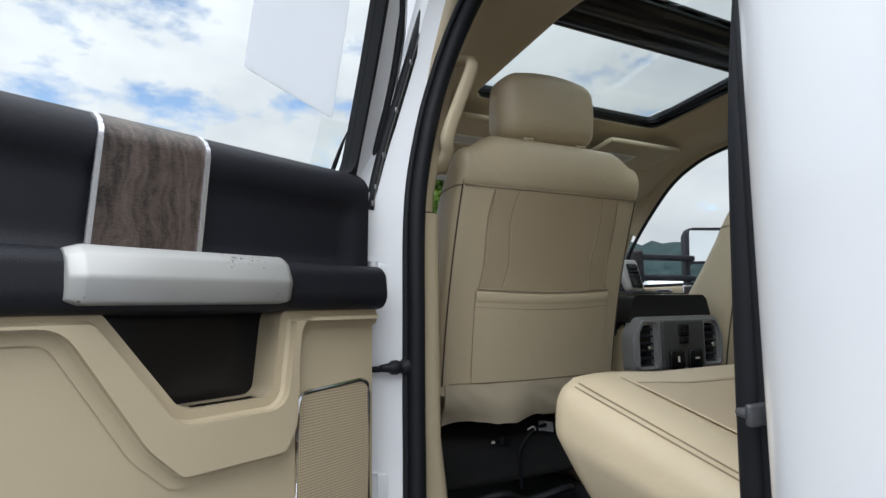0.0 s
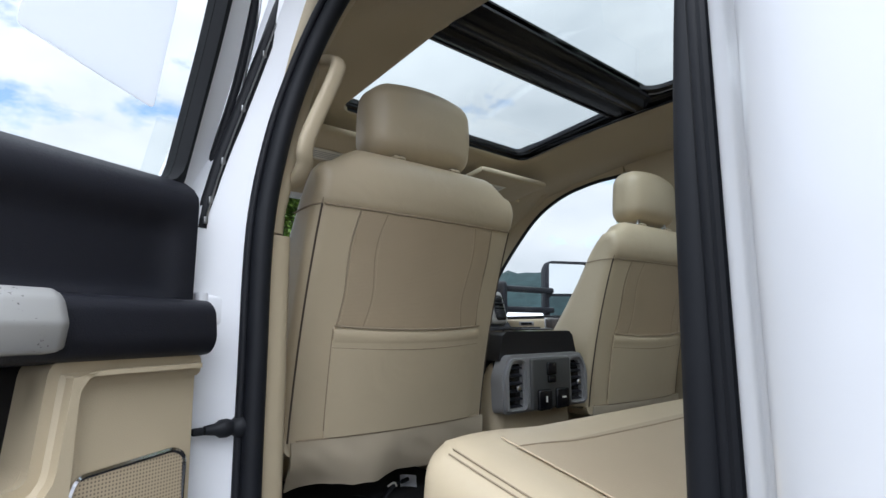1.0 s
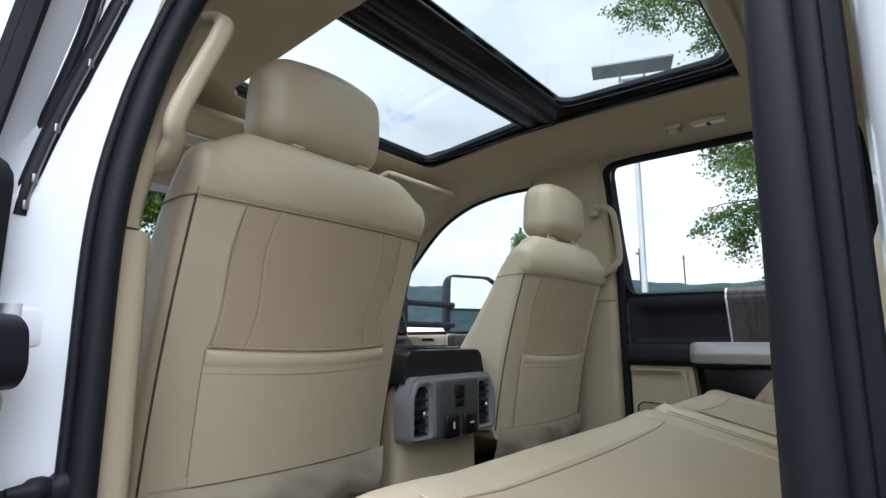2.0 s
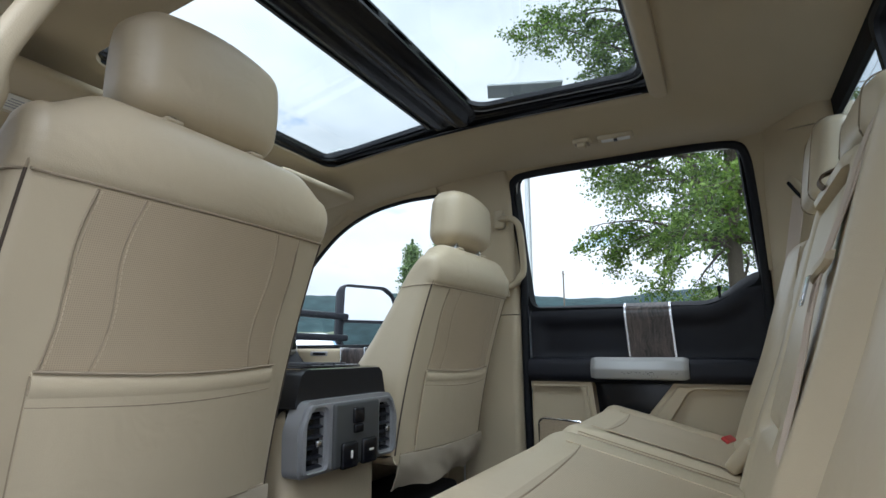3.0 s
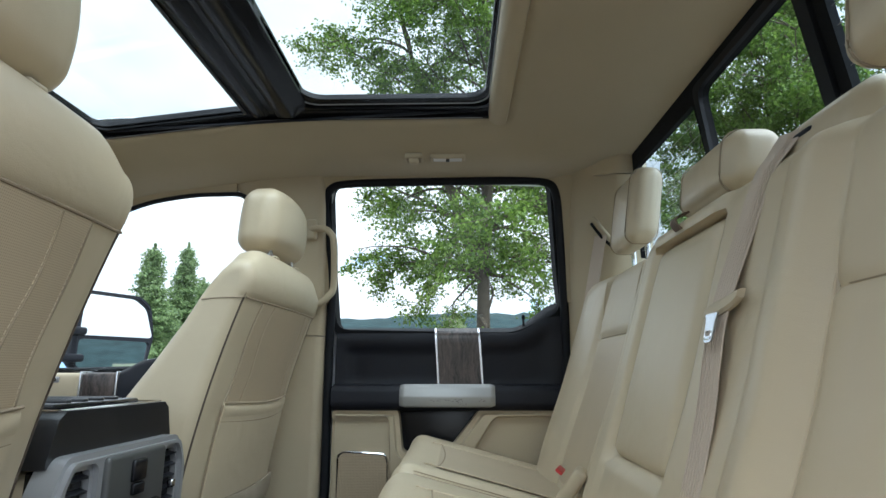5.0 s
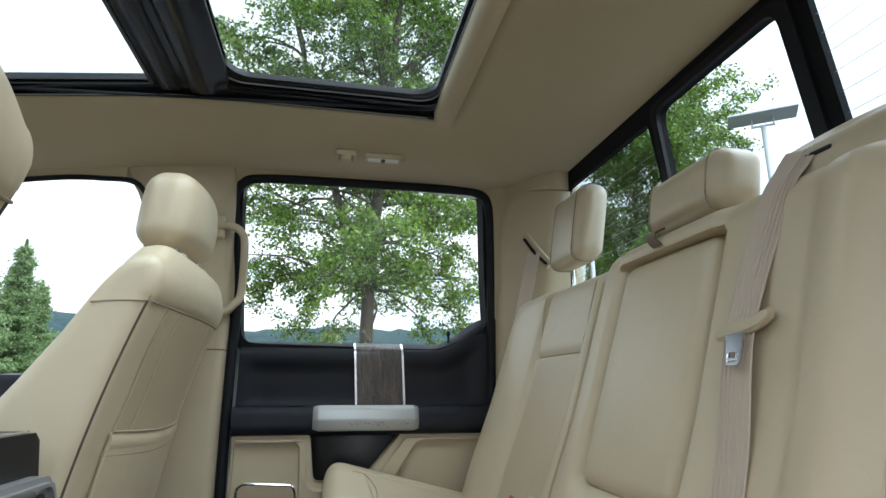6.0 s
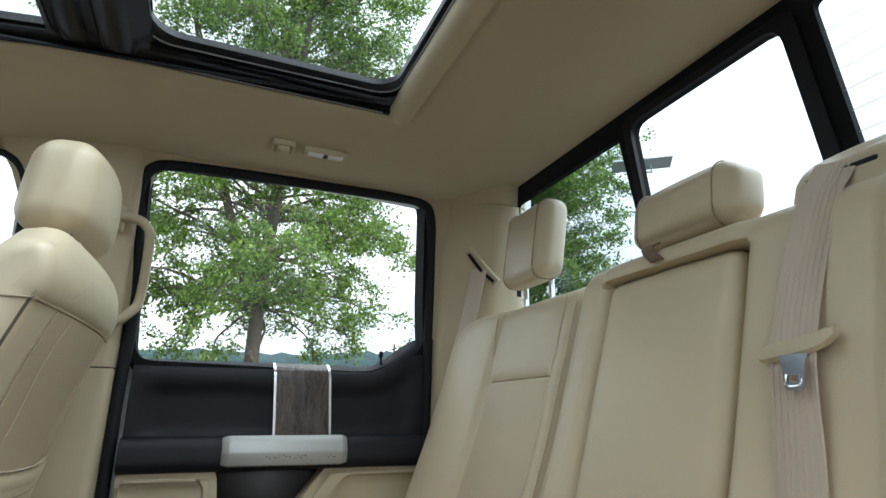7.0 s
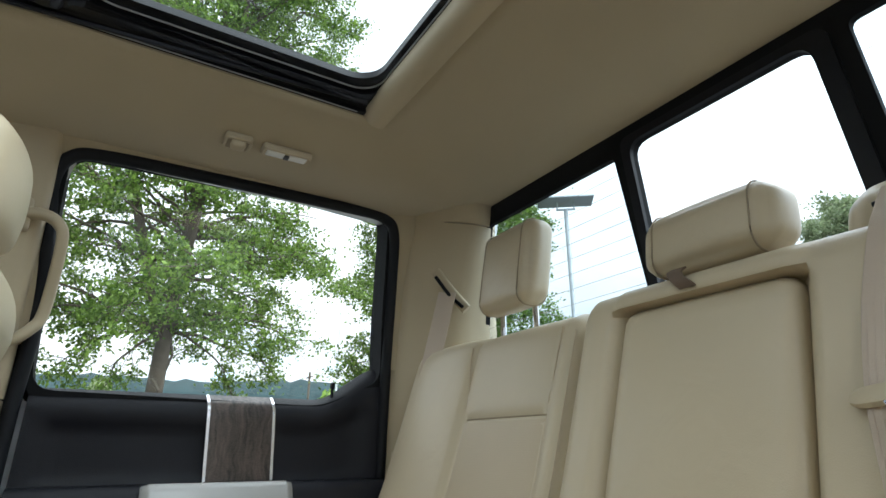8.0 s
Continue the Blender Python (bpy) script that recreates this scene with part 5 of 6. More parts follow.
def middle_form(x, z):
    y = 0.020 * step(1.501, 1.506, z) + 0.017 * math.sin(math.pi * max(0.0, min(1.0, (z - 1.499) / 0.047))) ** 0.8 - 0.012 * step(1.507, 1.498, z) + 0.030 * step(1.185, 1.155, z)
    inside = step(-0.140, -0.112, x) * (1 - step(0.107, 0.135, x))
    side_ = 0.024
    if x < -0.27:
        side_ = 0.022 + hump(-0.345, -0.27, x, 0.010) - 0.018 * step(-0.31, -0.345, x)
    if x < -0.345:
        side_ = 0.004 + 0.005 * math.sin(math.pi * (x + 0.60) / 0.255) + groove(z - 1.373, 0.010, 0.006) + 0.004 * step(1.373, 1.42, z) if x > -0.60 else hump(-0.735, -0.60, x, 0.028)
    return lerp(side_, y, inside) + groove(x + 0.345, 0.010, 0.004) + groove(x + 0.60, 0.010, 0.004) + 0.010 * step(1.30, 1.10, z)


def seam_on(form, pts, parent, r=0.0022, m=None, lift=0.0012):
    part("seam", tube([(x, sb_y(z) + form(x, z) + lift, z) for x, z in pts], r, 6), m or M_SEAM, parent)


def insert_on(form, x0, x1, z0, z1, parent):
    f = lambda u, v: (lerp(x0, x1, u), sb_y(lerp(z0, z1, v)) + form(lerp(x0, x1, u), lerp(z0, z1, v)) + 0.0006, lerp(z0, z1, v))
    part("perforated_insert", sheet(f, 20, 20, 0.0004), M_PERF_BACK, parent, "perforated leather insert")


bench = tagged(empty("rear_bench_back"), "tan leather split rear bench backrest with fold-down armrest", "seat back")
bench_section(0.205, 0.742, 1.533, right_form, bench)
insert_on(right_form, 0.262, 0.484, 1.07, 1.368, bench)
for xs_ in (0.258, 0.488):
    seam_on(right_form, [(xs_ + (0.012 if xs_ > 0.4 else -0.010) * step(1.40, 1.52, z), z) for z in [lerp(1.06, 1.51, i / 24) for i in range(25)]], bench, 0.0014)
seam_on(right_form, [(lerp(0.260, 0.486, i / 14), 1.374) for i in range(15)], bench, 0.0014, M_GROOVE)
seam_on(right_form, [(0.217, lerp(1.05, 1.50, i / 20)) for i in range(21)], bench, 0.0013, M_SEAM)
bench_section(-0.742, 0.199, 1.542, middle_form, bench, 150, 60)
mb = bench
bench_back(-0.119, 0.114, 1.170, 1.502, 0.07, 0.019, "armrest", M_LEATHER, mb, "fold-down armrest", lift=0.022, puff=0.004, n=18)
for xs_ in (-0.345, -0.60):
    seam_on(middle_form, [(xs_, z) for z in [lerp(1.06, 1.52, i / 24) for i in range(25)]], bench, 0.0014)
seam_on(middle_form, [(lerp(-0.598, -0.347, i / 14), 1.373) for i in range(15)], bench, 0.0014, M_GROOVE)
# dark strip deep in the split between the backrests, for the gap's shade
seam_on(right_form, [(0.2035, lerp(1.05, 1.51, i / 20)) for i in range(21)], bench, 0.0026, M_PIPING_AND_GAP, -0.030)
def tab(u, v):
    z = lerp(1.511, 1.5415, v)
    x = lerp(-0.011, 0.011, u) + lerp(0.0, 0.026, v)
    return (x, sb_y(z) + middle_form(x, z) + 0.002 + 0.004 * math.sin(math.pi * v) - 0.030 * max(0, v - 0.7), z + 0.006 * v)
part("pull_tab", sheet(tab, 3, 12, 0.003), M_STRAP, mb, "brown webbing pull tab")
headrest(0.428, -0.884, 1.578, 0.165, 0.172, 0.068, "tan leather rear headrest on chrome posts, raised")
headrest(0.002, -0.888, 1.552, 0.190, 0.091, 0.080, "low tan leather middle headrest")
headrest(-0.45, -0.865, 1.568, 0.195, 0.165, 0.070, "tan leather rear headrest on chrome posts, raised")
# cushions
def cush_top(y):
    """The cushions slope down towards the backrest."""
    return 1.140 - 0.26 * max(0.0, -0.345 - y) - 0.5 * max(0.0, y + 0.365) ** 2 / 0.05


def cush(x0, x1, name_label, ins0, ins1):
    c = tagged(empty("rear_seat_cushion"), name_label, "seat cushion", "rear bench")
    def f(v):
        k = max(0.0, min(1.0, (v.z - 0.93) / 0.20))
        bow = 0.010 * math.sin(math.pi * min(1, max(0, (v.z - 0.94) / 0.19)))
        side_k = max(0.0, abs(v.x - (x0 + x1) / 2) / ((x1 - x0) / 2))
        under = max(0.0, 1.06 - v.z)
        return (v.x - math.copysign(0.30 * under * side_k ** 6, v.x - (x0 + x1) / 2) + math.copysign(bow * side_k ** 6, v.x - (x0 + x1) / 2), v.y - (0.5 * under if v.y > -0.5 else 0.0), v.z + k * (cush_top(v.y) - 1.140) + 0.006 * step(0.55, 0.8, side_k) * k)
    part("cushion", pad(((x0 + x1) / 2, -0.558, 1.035), (x1 - x0, 0.44, 0.205), 0.045, 22, warp=f, puff=0.004), M_LEATHER, c)
    def top(x, y, off):
        v = f(Vector((x, y, 1.1375)))
        u = (x - (x0 + x1) / 2) / ((x1 - x0) / 2)
        w = (y + 0.558) / 0.22
        return (v[0], v[1], v[2] + off + 0.004 * max(0, 1 - u * u) * max(0, 1 - w * w))
    part("perforated_insert", sheet(lambda a, b: top(lerp(ins0, ins1, a), lerp(-0.425, -0.735, b), 0.0034), 20, 14, 0.0006), M_PERF_FLAT, c, "perforated leather insert")
    for xs in (ins0, ins1):
        part("seam", tube([top(xs, y, 0.0034) for y in [lerp(-0.40, -0.735, i / 14) for i in range(15)]], 0.0011, 6), M_SEAM, c)
    part("seam", tube([top(lerp(ins0, ins1, i / 14), -0.425 - 0.012 * math.sin(math.pi * i / 14), 0.0034) for i in range(15)], 0.0013, 6), M_GROOVE, c)
    for xe, k in ((x0, -1), (x1, 1)):
        for dx, dz in ((0.0135, -0.0105), (0.0195, -0.0062)):
            edge = [f(Vector((xe - k * dx, y, 1.1375 + dz))) for y in [lerp(-0.385, -0.755, i / 16) for i in range(17)]]
            part("seam", tube([(p[0], p[1], p[2]) for p in edge], 0.0009, 6), M_GROOVE, c)
    return c
cush(0.1955, 0.755, "tan leather rear cushion of the narrow section", 0.27, 0.62)
cush(-0.682, 0.1945, "tan leather rear cushion of the wide section", -0.60, 0.06)
part_legs = tagged(empty("bench_frame"), "black steel frame under the rear bench", "seat frame")
part("box", rbox((0.02, -0.66, 0.83), (1.40, 0.24, 0.19), 0.01), M_BLACK, part_legs)

hinge_cover = tagged(empty("hinge_cover"), "black plastic hinge cover beside the rear cushion", "hinge cover")
part("shell", rbox((0.728, -0.738, 1.072), (0.036, 0.055, 0.080), 0.010, rot=(-30, 0, 0)), M_BLACK, hinge_cover)

# ---- belts ----
def belt(path, width, parent, name="webbing", up=(0, 1, 0)):
    part(name, sweep(path, rrect(width, 0.0022, 0.001, 1), up=up), M_BELT, parent)
mbelt = tagged(empty("seat_belt"), "tan webbing middle seat belt with stowed chrome tongue", "seat belt", "rear belts")
bp = smooth_path([(-0.222, sb_y(1.56) + 0.000, 1.572), (-0.217, sb_y(1.545) + 0.010, 1.550), (-0.213, sb_y(1.52) + 0.021, 1.522), (-0.203, sb_y(1.444) + 0.027, 1.444), (-0.202, sb_y(1.37) + 0.034, 1.370), (-0.206, sb_y(1.32) + 0.034, 1.32), (-0.212, sb_y(1.25) + 0.030, 1.25), (-0.218, sb_y(1.13) + 0.030, 1.13)], 6)
belt(bp, 0.047, mbelt)
for k in range(-3, 4):
    rib = [p + Vector((0.0062 * k, 0.0013, 0)) for p in bp]
    part("rib", tube(rib, 0.0006, 4), M_BELT, mbelt)
def on_belt(x, z, out):
    return (x, sb_y(z) + 0.036 + out, z)
hold = [[on_belt(-0.205 + u * 0.037, 1.370 - 0.004 * u + 0.008 * max(0.0, -u) ** 2.5 + 1.15 * h * (1 - 0.45 * u ** 8), o - 0.005 * u * u) for h, o in ((-0.008, -0.002), (-0.0085, 0.003), (-0.005, 0.0065), (0.004, 0.0065), (0.0075, 0.003), (0.007, -0.002))] for u in [i / 8 - 1 for i in range(17)]]
part("stop", loft(hold), M_TRIM, mbelt, "tan plastic belt holder")
tg = rounded([(-0.0150, 0.014), (0.0150, 0.014), (0.0110, 0.006), (0.0095, -0.015), (0.007, -0.018), (-0.007, -0.018), (-0.0095, -0.015), (-0.0110, 0.006)], 0.002, 3)
bm = plate([(-0.212 + x + 0.12 * z, 1.349 + z) for x, z in tg], "y", 0.0, 0.0022, [[(-0.212 + a, 1.341 + b) for a, b in ((-0.005, -0.003), (0.005, -0.003), (0.005, 0.003), (-0.005, 0.003))]])
for v in bm.verts:
    v.co = Vector(on_belt(v.co.x, v.co.z, 0.008 + v.co.y))
part("tongue", bm, M_TONGUE, mbelt, "bright metal tongue")
part("tongue_rim", tube(smooth_path([on_belt(-0.212 + a, 1.341 + b, 0.0095) for a, b in ((-0.007, 0.004), (-0.0072, -0.006), (0.0062, -0.006), (0.0065, 0.004))], 3), 0.0013, 6), M_CHROME, mbelt)
guide = tagged(empty("belt_guide"), "raised tan leather belt outlet with black slot", "belt guide")
bench_back(-0.335, -0.160, 1.49, 1.592, 0.09, 0.025, "cover", M_LEATHER, guide, lift=-0.004)
part("slot", rbox((-0.226, sb_y(1.560) + 0.004, 1.560), (0.074, 0.006, 0.006), 0.002, rot=(-16, 0, 0)), M_BLACK, guide)
for sx in (1, -1):
    XF[0] = Matrix.Identity(4) if sx > 0 else MIRROR
    ob_ = tagged(empty("seat_belt"), "tan webbing belt hanging from the corner guide", "seat belt", "rear belts")
    g0 = Vector((0.640, -0.868, 1.660))
    belt(smooth_path([g0 + Vector((0, 0.012, 0.0)), g0 + Vector((0.004, 0.022, -0.05)), (0.665, -0.815, 1.45), (0.70, -0.775, 1.25), (0.725, -0.75, 1.08)], 6), 0.047, ob_, up=(-0.46, 0.88, 0))
    part("guide", sweep(smooth_path([(0.668, -0.842, 1.715), (0.640, -0.864, 1.665), (0.610, -0.888, 1.618)], 6), rrect(0.011, 0.024, 0.005, 3)), M_TRIM, ob_)
    part("guide_slot", sweep(smooth_path([(0.662, -0.838, 1.700), (0.636, -0.858, 1.655), (0.610, -0.878, 1.622)], 6), rrect(0.006, 0.008, 0.002, 2)), M_MATTE, ob_)
    part("anchor", rbox((0.735, -0.785, 1.30), (0.02, 0.022, 0.04), 0.008), M_TRIM, ob_)
XF[0] = Matrix.Identity(4)
bk = tagged(empty("belt_buckle"), "tan belt buckle with red button on the cushion", "buckle")
part("stalk", rbox((0.254, -0.674, 1.096), (0.050, 0.026, 0.070), 0.008, rot=(38, 0, -18)), M_TRIM, bk)
part("button", rbox((0.250, -0.652, 1.1235), (0.044, 0.014, 0.006), 0.002, rot=(38, 0, -18)), M_RED, bk, "red release button")

# loose wiring and a paper tag under the driver's seat
wire = tagged(empty("seat_wiring"), "black wiring loom with white tag under the front seat", "wiring")
part("loom", tube(smooth_path([(-0.58, 0.12, 0.80), (-0.50, 0.06, 0.83), (-0.42, 0.08, 0.80), (-0.34, 0.05, 0.82), (-0.28, 0.10, 0.80)], 8), 0.008, 8), M_RUBBER, wire)
part("connector", rbox((-0.47, 0.10, 0.93), (0.03, 0.025, 0.02), 0.005, rot=(0, 12, 20)), M_RUBBER, wire)
part("lead", tube(smooth_path([(-0.42, 0.10, 0.82), (-0.43, 0.09, 0.90), (-0.40, 0.085, 0.945), (-0.36, 0.085, 0.955)], 6), 0.004, 6), M_RUBBER, wire)
part("tag", sheet(lambda u, v: (-0.385 + 0.038 * u + 0.006 * v, 0.078 + 0.006 * math.sin(4 * u) + 0.01 * v, 0.945 + 0.020 * v - 0.006 * u), 8, 4, 0.0006), M_PAPER, wire, "white paper tag")
part("cable_tie", tube(smooth_path([(-0.412, 0.084, 0.950), (-0.402, 0.076, 0.957), (-0.393, 0.080, 0.948)], 4), 0.002, 6), M_LABEL, wire)
part("cable_tie", rbox((-0.500, 0.09, 0.931), (0.008, 0.004, 0.005), 0.001), M_LABEL, wire)


# ---- outside ----
M_ASPHALT = mat("asphalt", (0.055, 0.055, 0.057), 0.9, grain=0.5, grain_scale=60, mottle=0.2)
M_GRASS = mat("dry_grass", (0.06, 0.075, 0.036), 0.9, mottle=0.3, mottle_scale=0.3)
M_HILL = mat("forested_hill", (0.019, 0.035, 0.037), 1.0, mottle=0.8, mottle_scale=0.05, spec=0.15)
M_BARK = mat("grey_bark", (0.10, 0.082, 0.060), 0.9, grain=0.8, grain_scale=40, mottle=0.3)
M_POLE = mat("galvanised_pole", (0.60, 0.62, 0.62), 0.55, 0.2)
M_PANEL = mat("solar_cells", (0.10, 0.12, 0.13), 0.3, mottle=0.2)


def leaf_mat(name, c0, c1):
    m = bpy.data.materials.new(name)
    m.use_nodes = True
    n, l = m.node_tree.nodes, m.node_tree.links
    b = n["Principled BSDF"]
    b.inputs["Roughness"].default_value = 0.5
    geo = n.new("ShaderNodeNewGeometry")
    ramp = n.new("ShaderNodeValToRGB")
    ramp.color_ramp.elements[0].color, ramp.color_ramp.elements[1].color = (*c0, 1), (*c1, 1)
    l.new(geo.outputs["Random Per Island"], ramp.inputs["Fac"])
    l.new(ramp.outputs["Color"], b.inputs["Base Color"])
    tl = n.new("ShaderNodeBsdfTranslucent")
    l.new(ramp.outputs["Color"], tl.inputs["Color"])
    mx = n.new("ShaderNodeMixShader")
    mx.inputs["Fac"].default_value = 0.52
    l.new(b.outputs["BSDF"], mx.inputs[1])
    l.new(tl.outputs["BSDF"], mx.inputs[2])
    l.new(mx.outputs["Shader"], n["Material Output"].inputs["Surface"])
    return m


M_LEAF = leaf_mat("green_leaves", (0.052, 0.106, 0.016), (0.225, 0.345, 0.058))
M_LEAF2 = leaf_mat("dull_leaves", (0.14, 0.19, 0.09), (0.28, 0.33, 0.17))
M_NEEDLE = leaf_mat("conifer_needles", (0.08, 0.14, 0.05), (0.24, 0.33, 0.13))

tagged(part("ground", rbox((0, 0, -0.1), (3000, 3000, 0.2), 0), M_ASPHALT, smooth=False), "grey asphalt parking ground", "ground", kind="structure")
EYE0 = Vector((-0.6, -0.4, 1.28))


def place(az, dist):
    a = radians(az)
    return Vector((EYE0.x + dist * math.sin(a), EYE0.y + dist * math.cos(a), 0))


def leaves_mesh(points, size, rng, flat=0.4):
    """One mesh of small pointed leaves at the points."""
    n = len(points)
    P = np.array(points, dtype=float)
    q = rng.normal(size=(n, 3))
    q /= np.linalg.norm(q, axis=1)[:, None]
    ref = rng.normal(size=(n, 3))
    ref -= (ref * q).sum(1)[:, None] * q
    ref /= np.linalg.norm(ref, axis=1)[:, None]
    nrm = np.cross(q, ref)
    s = size * rng.uniform(0.6, 1.3, n)[:, None]
    v = np.stack([P - q * s, P + ref * s * 0.58 + nrm * s * 0.12, P + q * s, P - ref * s * 0.58 + nrm * s * 0.12], 1).reshape(-1, 3)
    f = (np.arange(n)[:, None] * 4 + np.array([[0, 1, 2, 3]])).tolist()
    me = bpy.data.meshes.new("leaves")
    me.from_pydata(v.tolist(), [], f)
    return me


def tree(az, dist, height, spread, crown_from, limbs, leaf, seed, material, label, trunk_r=0.18, per=60, clump=0.13):
    """A trunk that forks, rising limbs, side branches and sprays of leaves with gaps between."""
    rng = np.random.default_rng(seed)
    base = place(az, dist)
    t = tagged(empty("tree"), label, "tree")
    bm = bmesh.new()
    def stem(path, r0, r1, n):
        rings_ = []
        m = len(path) - 1
        for i, p in enumerate(path):
            rr = lerp(r0, r1, (i / m) ** 0.8)
            w = (path[min(i + 1, m)] - path[max(i - 1, 0)]).normalized()
            a = w.orthogonal().normalized()
            c = w.cross(a)
            rings_.append([p + (a * math.cos(2 * math.pi * q / n) + c * math.sin(2 * math.pi * q / n)) * rr for q in range(n)])
        join(bm, loft(rings_))
    def wander(start, way, length, k, bend, lift):
        d = way.normalized()
        pts = [start.copy()]
        for i in range(k):
            d = (d + Vector(rng.normal(size=3).tolist()) * bend + Vector((0, 0, lift))).normalized()
            pts.append(pts[-1] + d * (length / k))
        return pts
    fork = crown_from * rng.uniform(1.1, 1.25)
    leaders = [wander(base, Vector((0.01, 0.01, 1)), height * 0.95, 16, 0.028, 0.02)]
    stem(leaders[0], trunk_r, 0.02, 10)
    for i in range(3):
        a = 1.1 + i * 2.1 + rng.uniform(-0.3, 0.3)
        z = fork * (1 + 0.35 * i)
        f = min(14.9, z / (height * 0.95) * 16)
        p = leaders[0][int(f)].lerp(leaders[0][int(f) + 1], f - int(f))
        w = Vector((math.cos(a) * 0.42, math.sin(a) * 0.42, 1))
        leaders.append(wander(p, w, (height - z) * rng.uniform(0.72, 0.88), 12, 0.04, 0.05))
        stem(leaders[-1], trunk_r * (0.72 - 0.1 * i), 0.015, 8)
    P = []
    def bunch(twig, f, n):
        """A loose bunch of leaves about a point of a twig."""
        i = min(3, int(f * 4))
        c = twig[i].lerp(twig[i + 1], f * 4 - i)
        q = rng.normal(size=(max(3, n), 3)) * clump * rng.uniform(0.55, 1.25)
        q[:, 2] = q[:, 2] * 0.62 - 0.35 * np.hypot(q[:, 0], q[:, 1])
        P.append(np.array(c) + q)
    golden = 2.39996
    for c in range(limbs):
        h = ((c + 0.5) / limbs) ** 1.12
        z = lerp(crown_from, height * 0.98, h)
        lead = leaders[0] if c % 5 < 2 or z < fork else leaders[1 + c % 3]
        o = min(lead, key=lambda q: abs(q.z - z))
        if abs(o.z - z) > 1.0:
            o = min(leaders[0], key=lambda q: abs(q.z - z))
        k = 1.0 if h > 0.12 else 0.8 + 0.2 * h / 0.12
        belly = spread * k * (1.0 if h < 0.35 else lerp(1.0, 0.30, ((h - 0.35) / 0.65) ** 1.3))
        a = c * golden + rng.uniform(-0.5, 0.5)
        r = belly * rng.uniform(0.62, 1.12)
        rise = lerp(0.34, 1.4, h) + rng.uniform(-0.35, 0.35)
        limb = wander(o, Vector((math.cos(a), math.sin(a), rise)), r, 9, 0.13, -0.085 * (1 - h))
        stem(limb, trunk_r * 0.20 * (1 - 0.6 * h) + 0.008, 0.006, 6)
        n_side = max(5, int(9 * r / spread + 4))
        for b in range(n_side):
            f = rng.uniform(0.22, 1.0) ** 0.8
            i = min(8, int(f * 9))
            start = limb[i].lerp(limb[i + 1], f * 9 - i)
            along = limb[i + 1] - limb[i]
            side_ = along.cross(Vector((0, 0, 1)))
            if side_.length < 1e-5:
                side_ = Vector((1, 0, 0))
            way = along.normalized() * 0.7 + side_.normalized() * rng.choice([-1.0, 1.0]) * rng.uniform(0.2, 1.0) + Vector((0, 0, rng.uniform(-0.75, 0.75)))
            length = r * rng.uniform(0.16, 0.36) * (1.15 - 0.5 * f) + 0.18
            twig = wander(start, way, length, 4, 0.16, -0.07)
            stem(twig, 0.009, 0.003, 4)
            for e in range(3):
                bunch(twig, rng.uniform(0.35, 1.0), int(per * rng.uniform(0.5, 1.5) / 3))
    # leafy shoots along the leaders hide the wood higher up
    for lead in leaders:
        for e in range(int(len(lead) * 3.4)):
            f = rng.uniform(0.0, 1.0) ** 1.2
            o = lead[min(len(lead) - 1, int(f * len(lead)))]
            if o.z < crown_from * 0.9:
                continue
            a = rng.uniform(0, 6.28)
            shoot = wander(o, Vector((math.cos(a), math.sin(a), 0.8)), rng.uniform(0.25, 0.75), 4, 0.14, 0.0)
            stem(shoot, 0.007, 0.003, 4)
            for q in (0.6, 1.0):
                bunch(shoot, q, int(per * 0.3))
    part("trunk", bm, M_BARK, t)
    me = leaves_mesh(np.concatenate(P), leaf, rng)
    me.materials.append(material)
    ob = new("crown", me)
    ob.parent = t
    return t


tree(93.3, 9.7, 12.6, 2.75, 2.55, 160, 0.034, 3, M_LEAF, "tall leafy cottonwood tree beside the parking lot", 0.15, 98, 0.115)
tree(121.0, 17.0, 12.4, 3.7, 2.6, 130, 0.052, 5, M_LEAF, "leafy cottonwood tree behind the lot", 0.16, 100, 0.19)
tree(160.0, 26.0, 10.6, 2.9, 3.5, 60, 0.075, 11, M_LEAF2, "leafy tree behind the truck", 0.2, 80, 0.24)
tree(25.5, 24.0, 9.8, 3.4, 2.6, 60, 0.10, 13, M_LEAF, "leafy green tree ahead", 0.2, 60, 0.26)


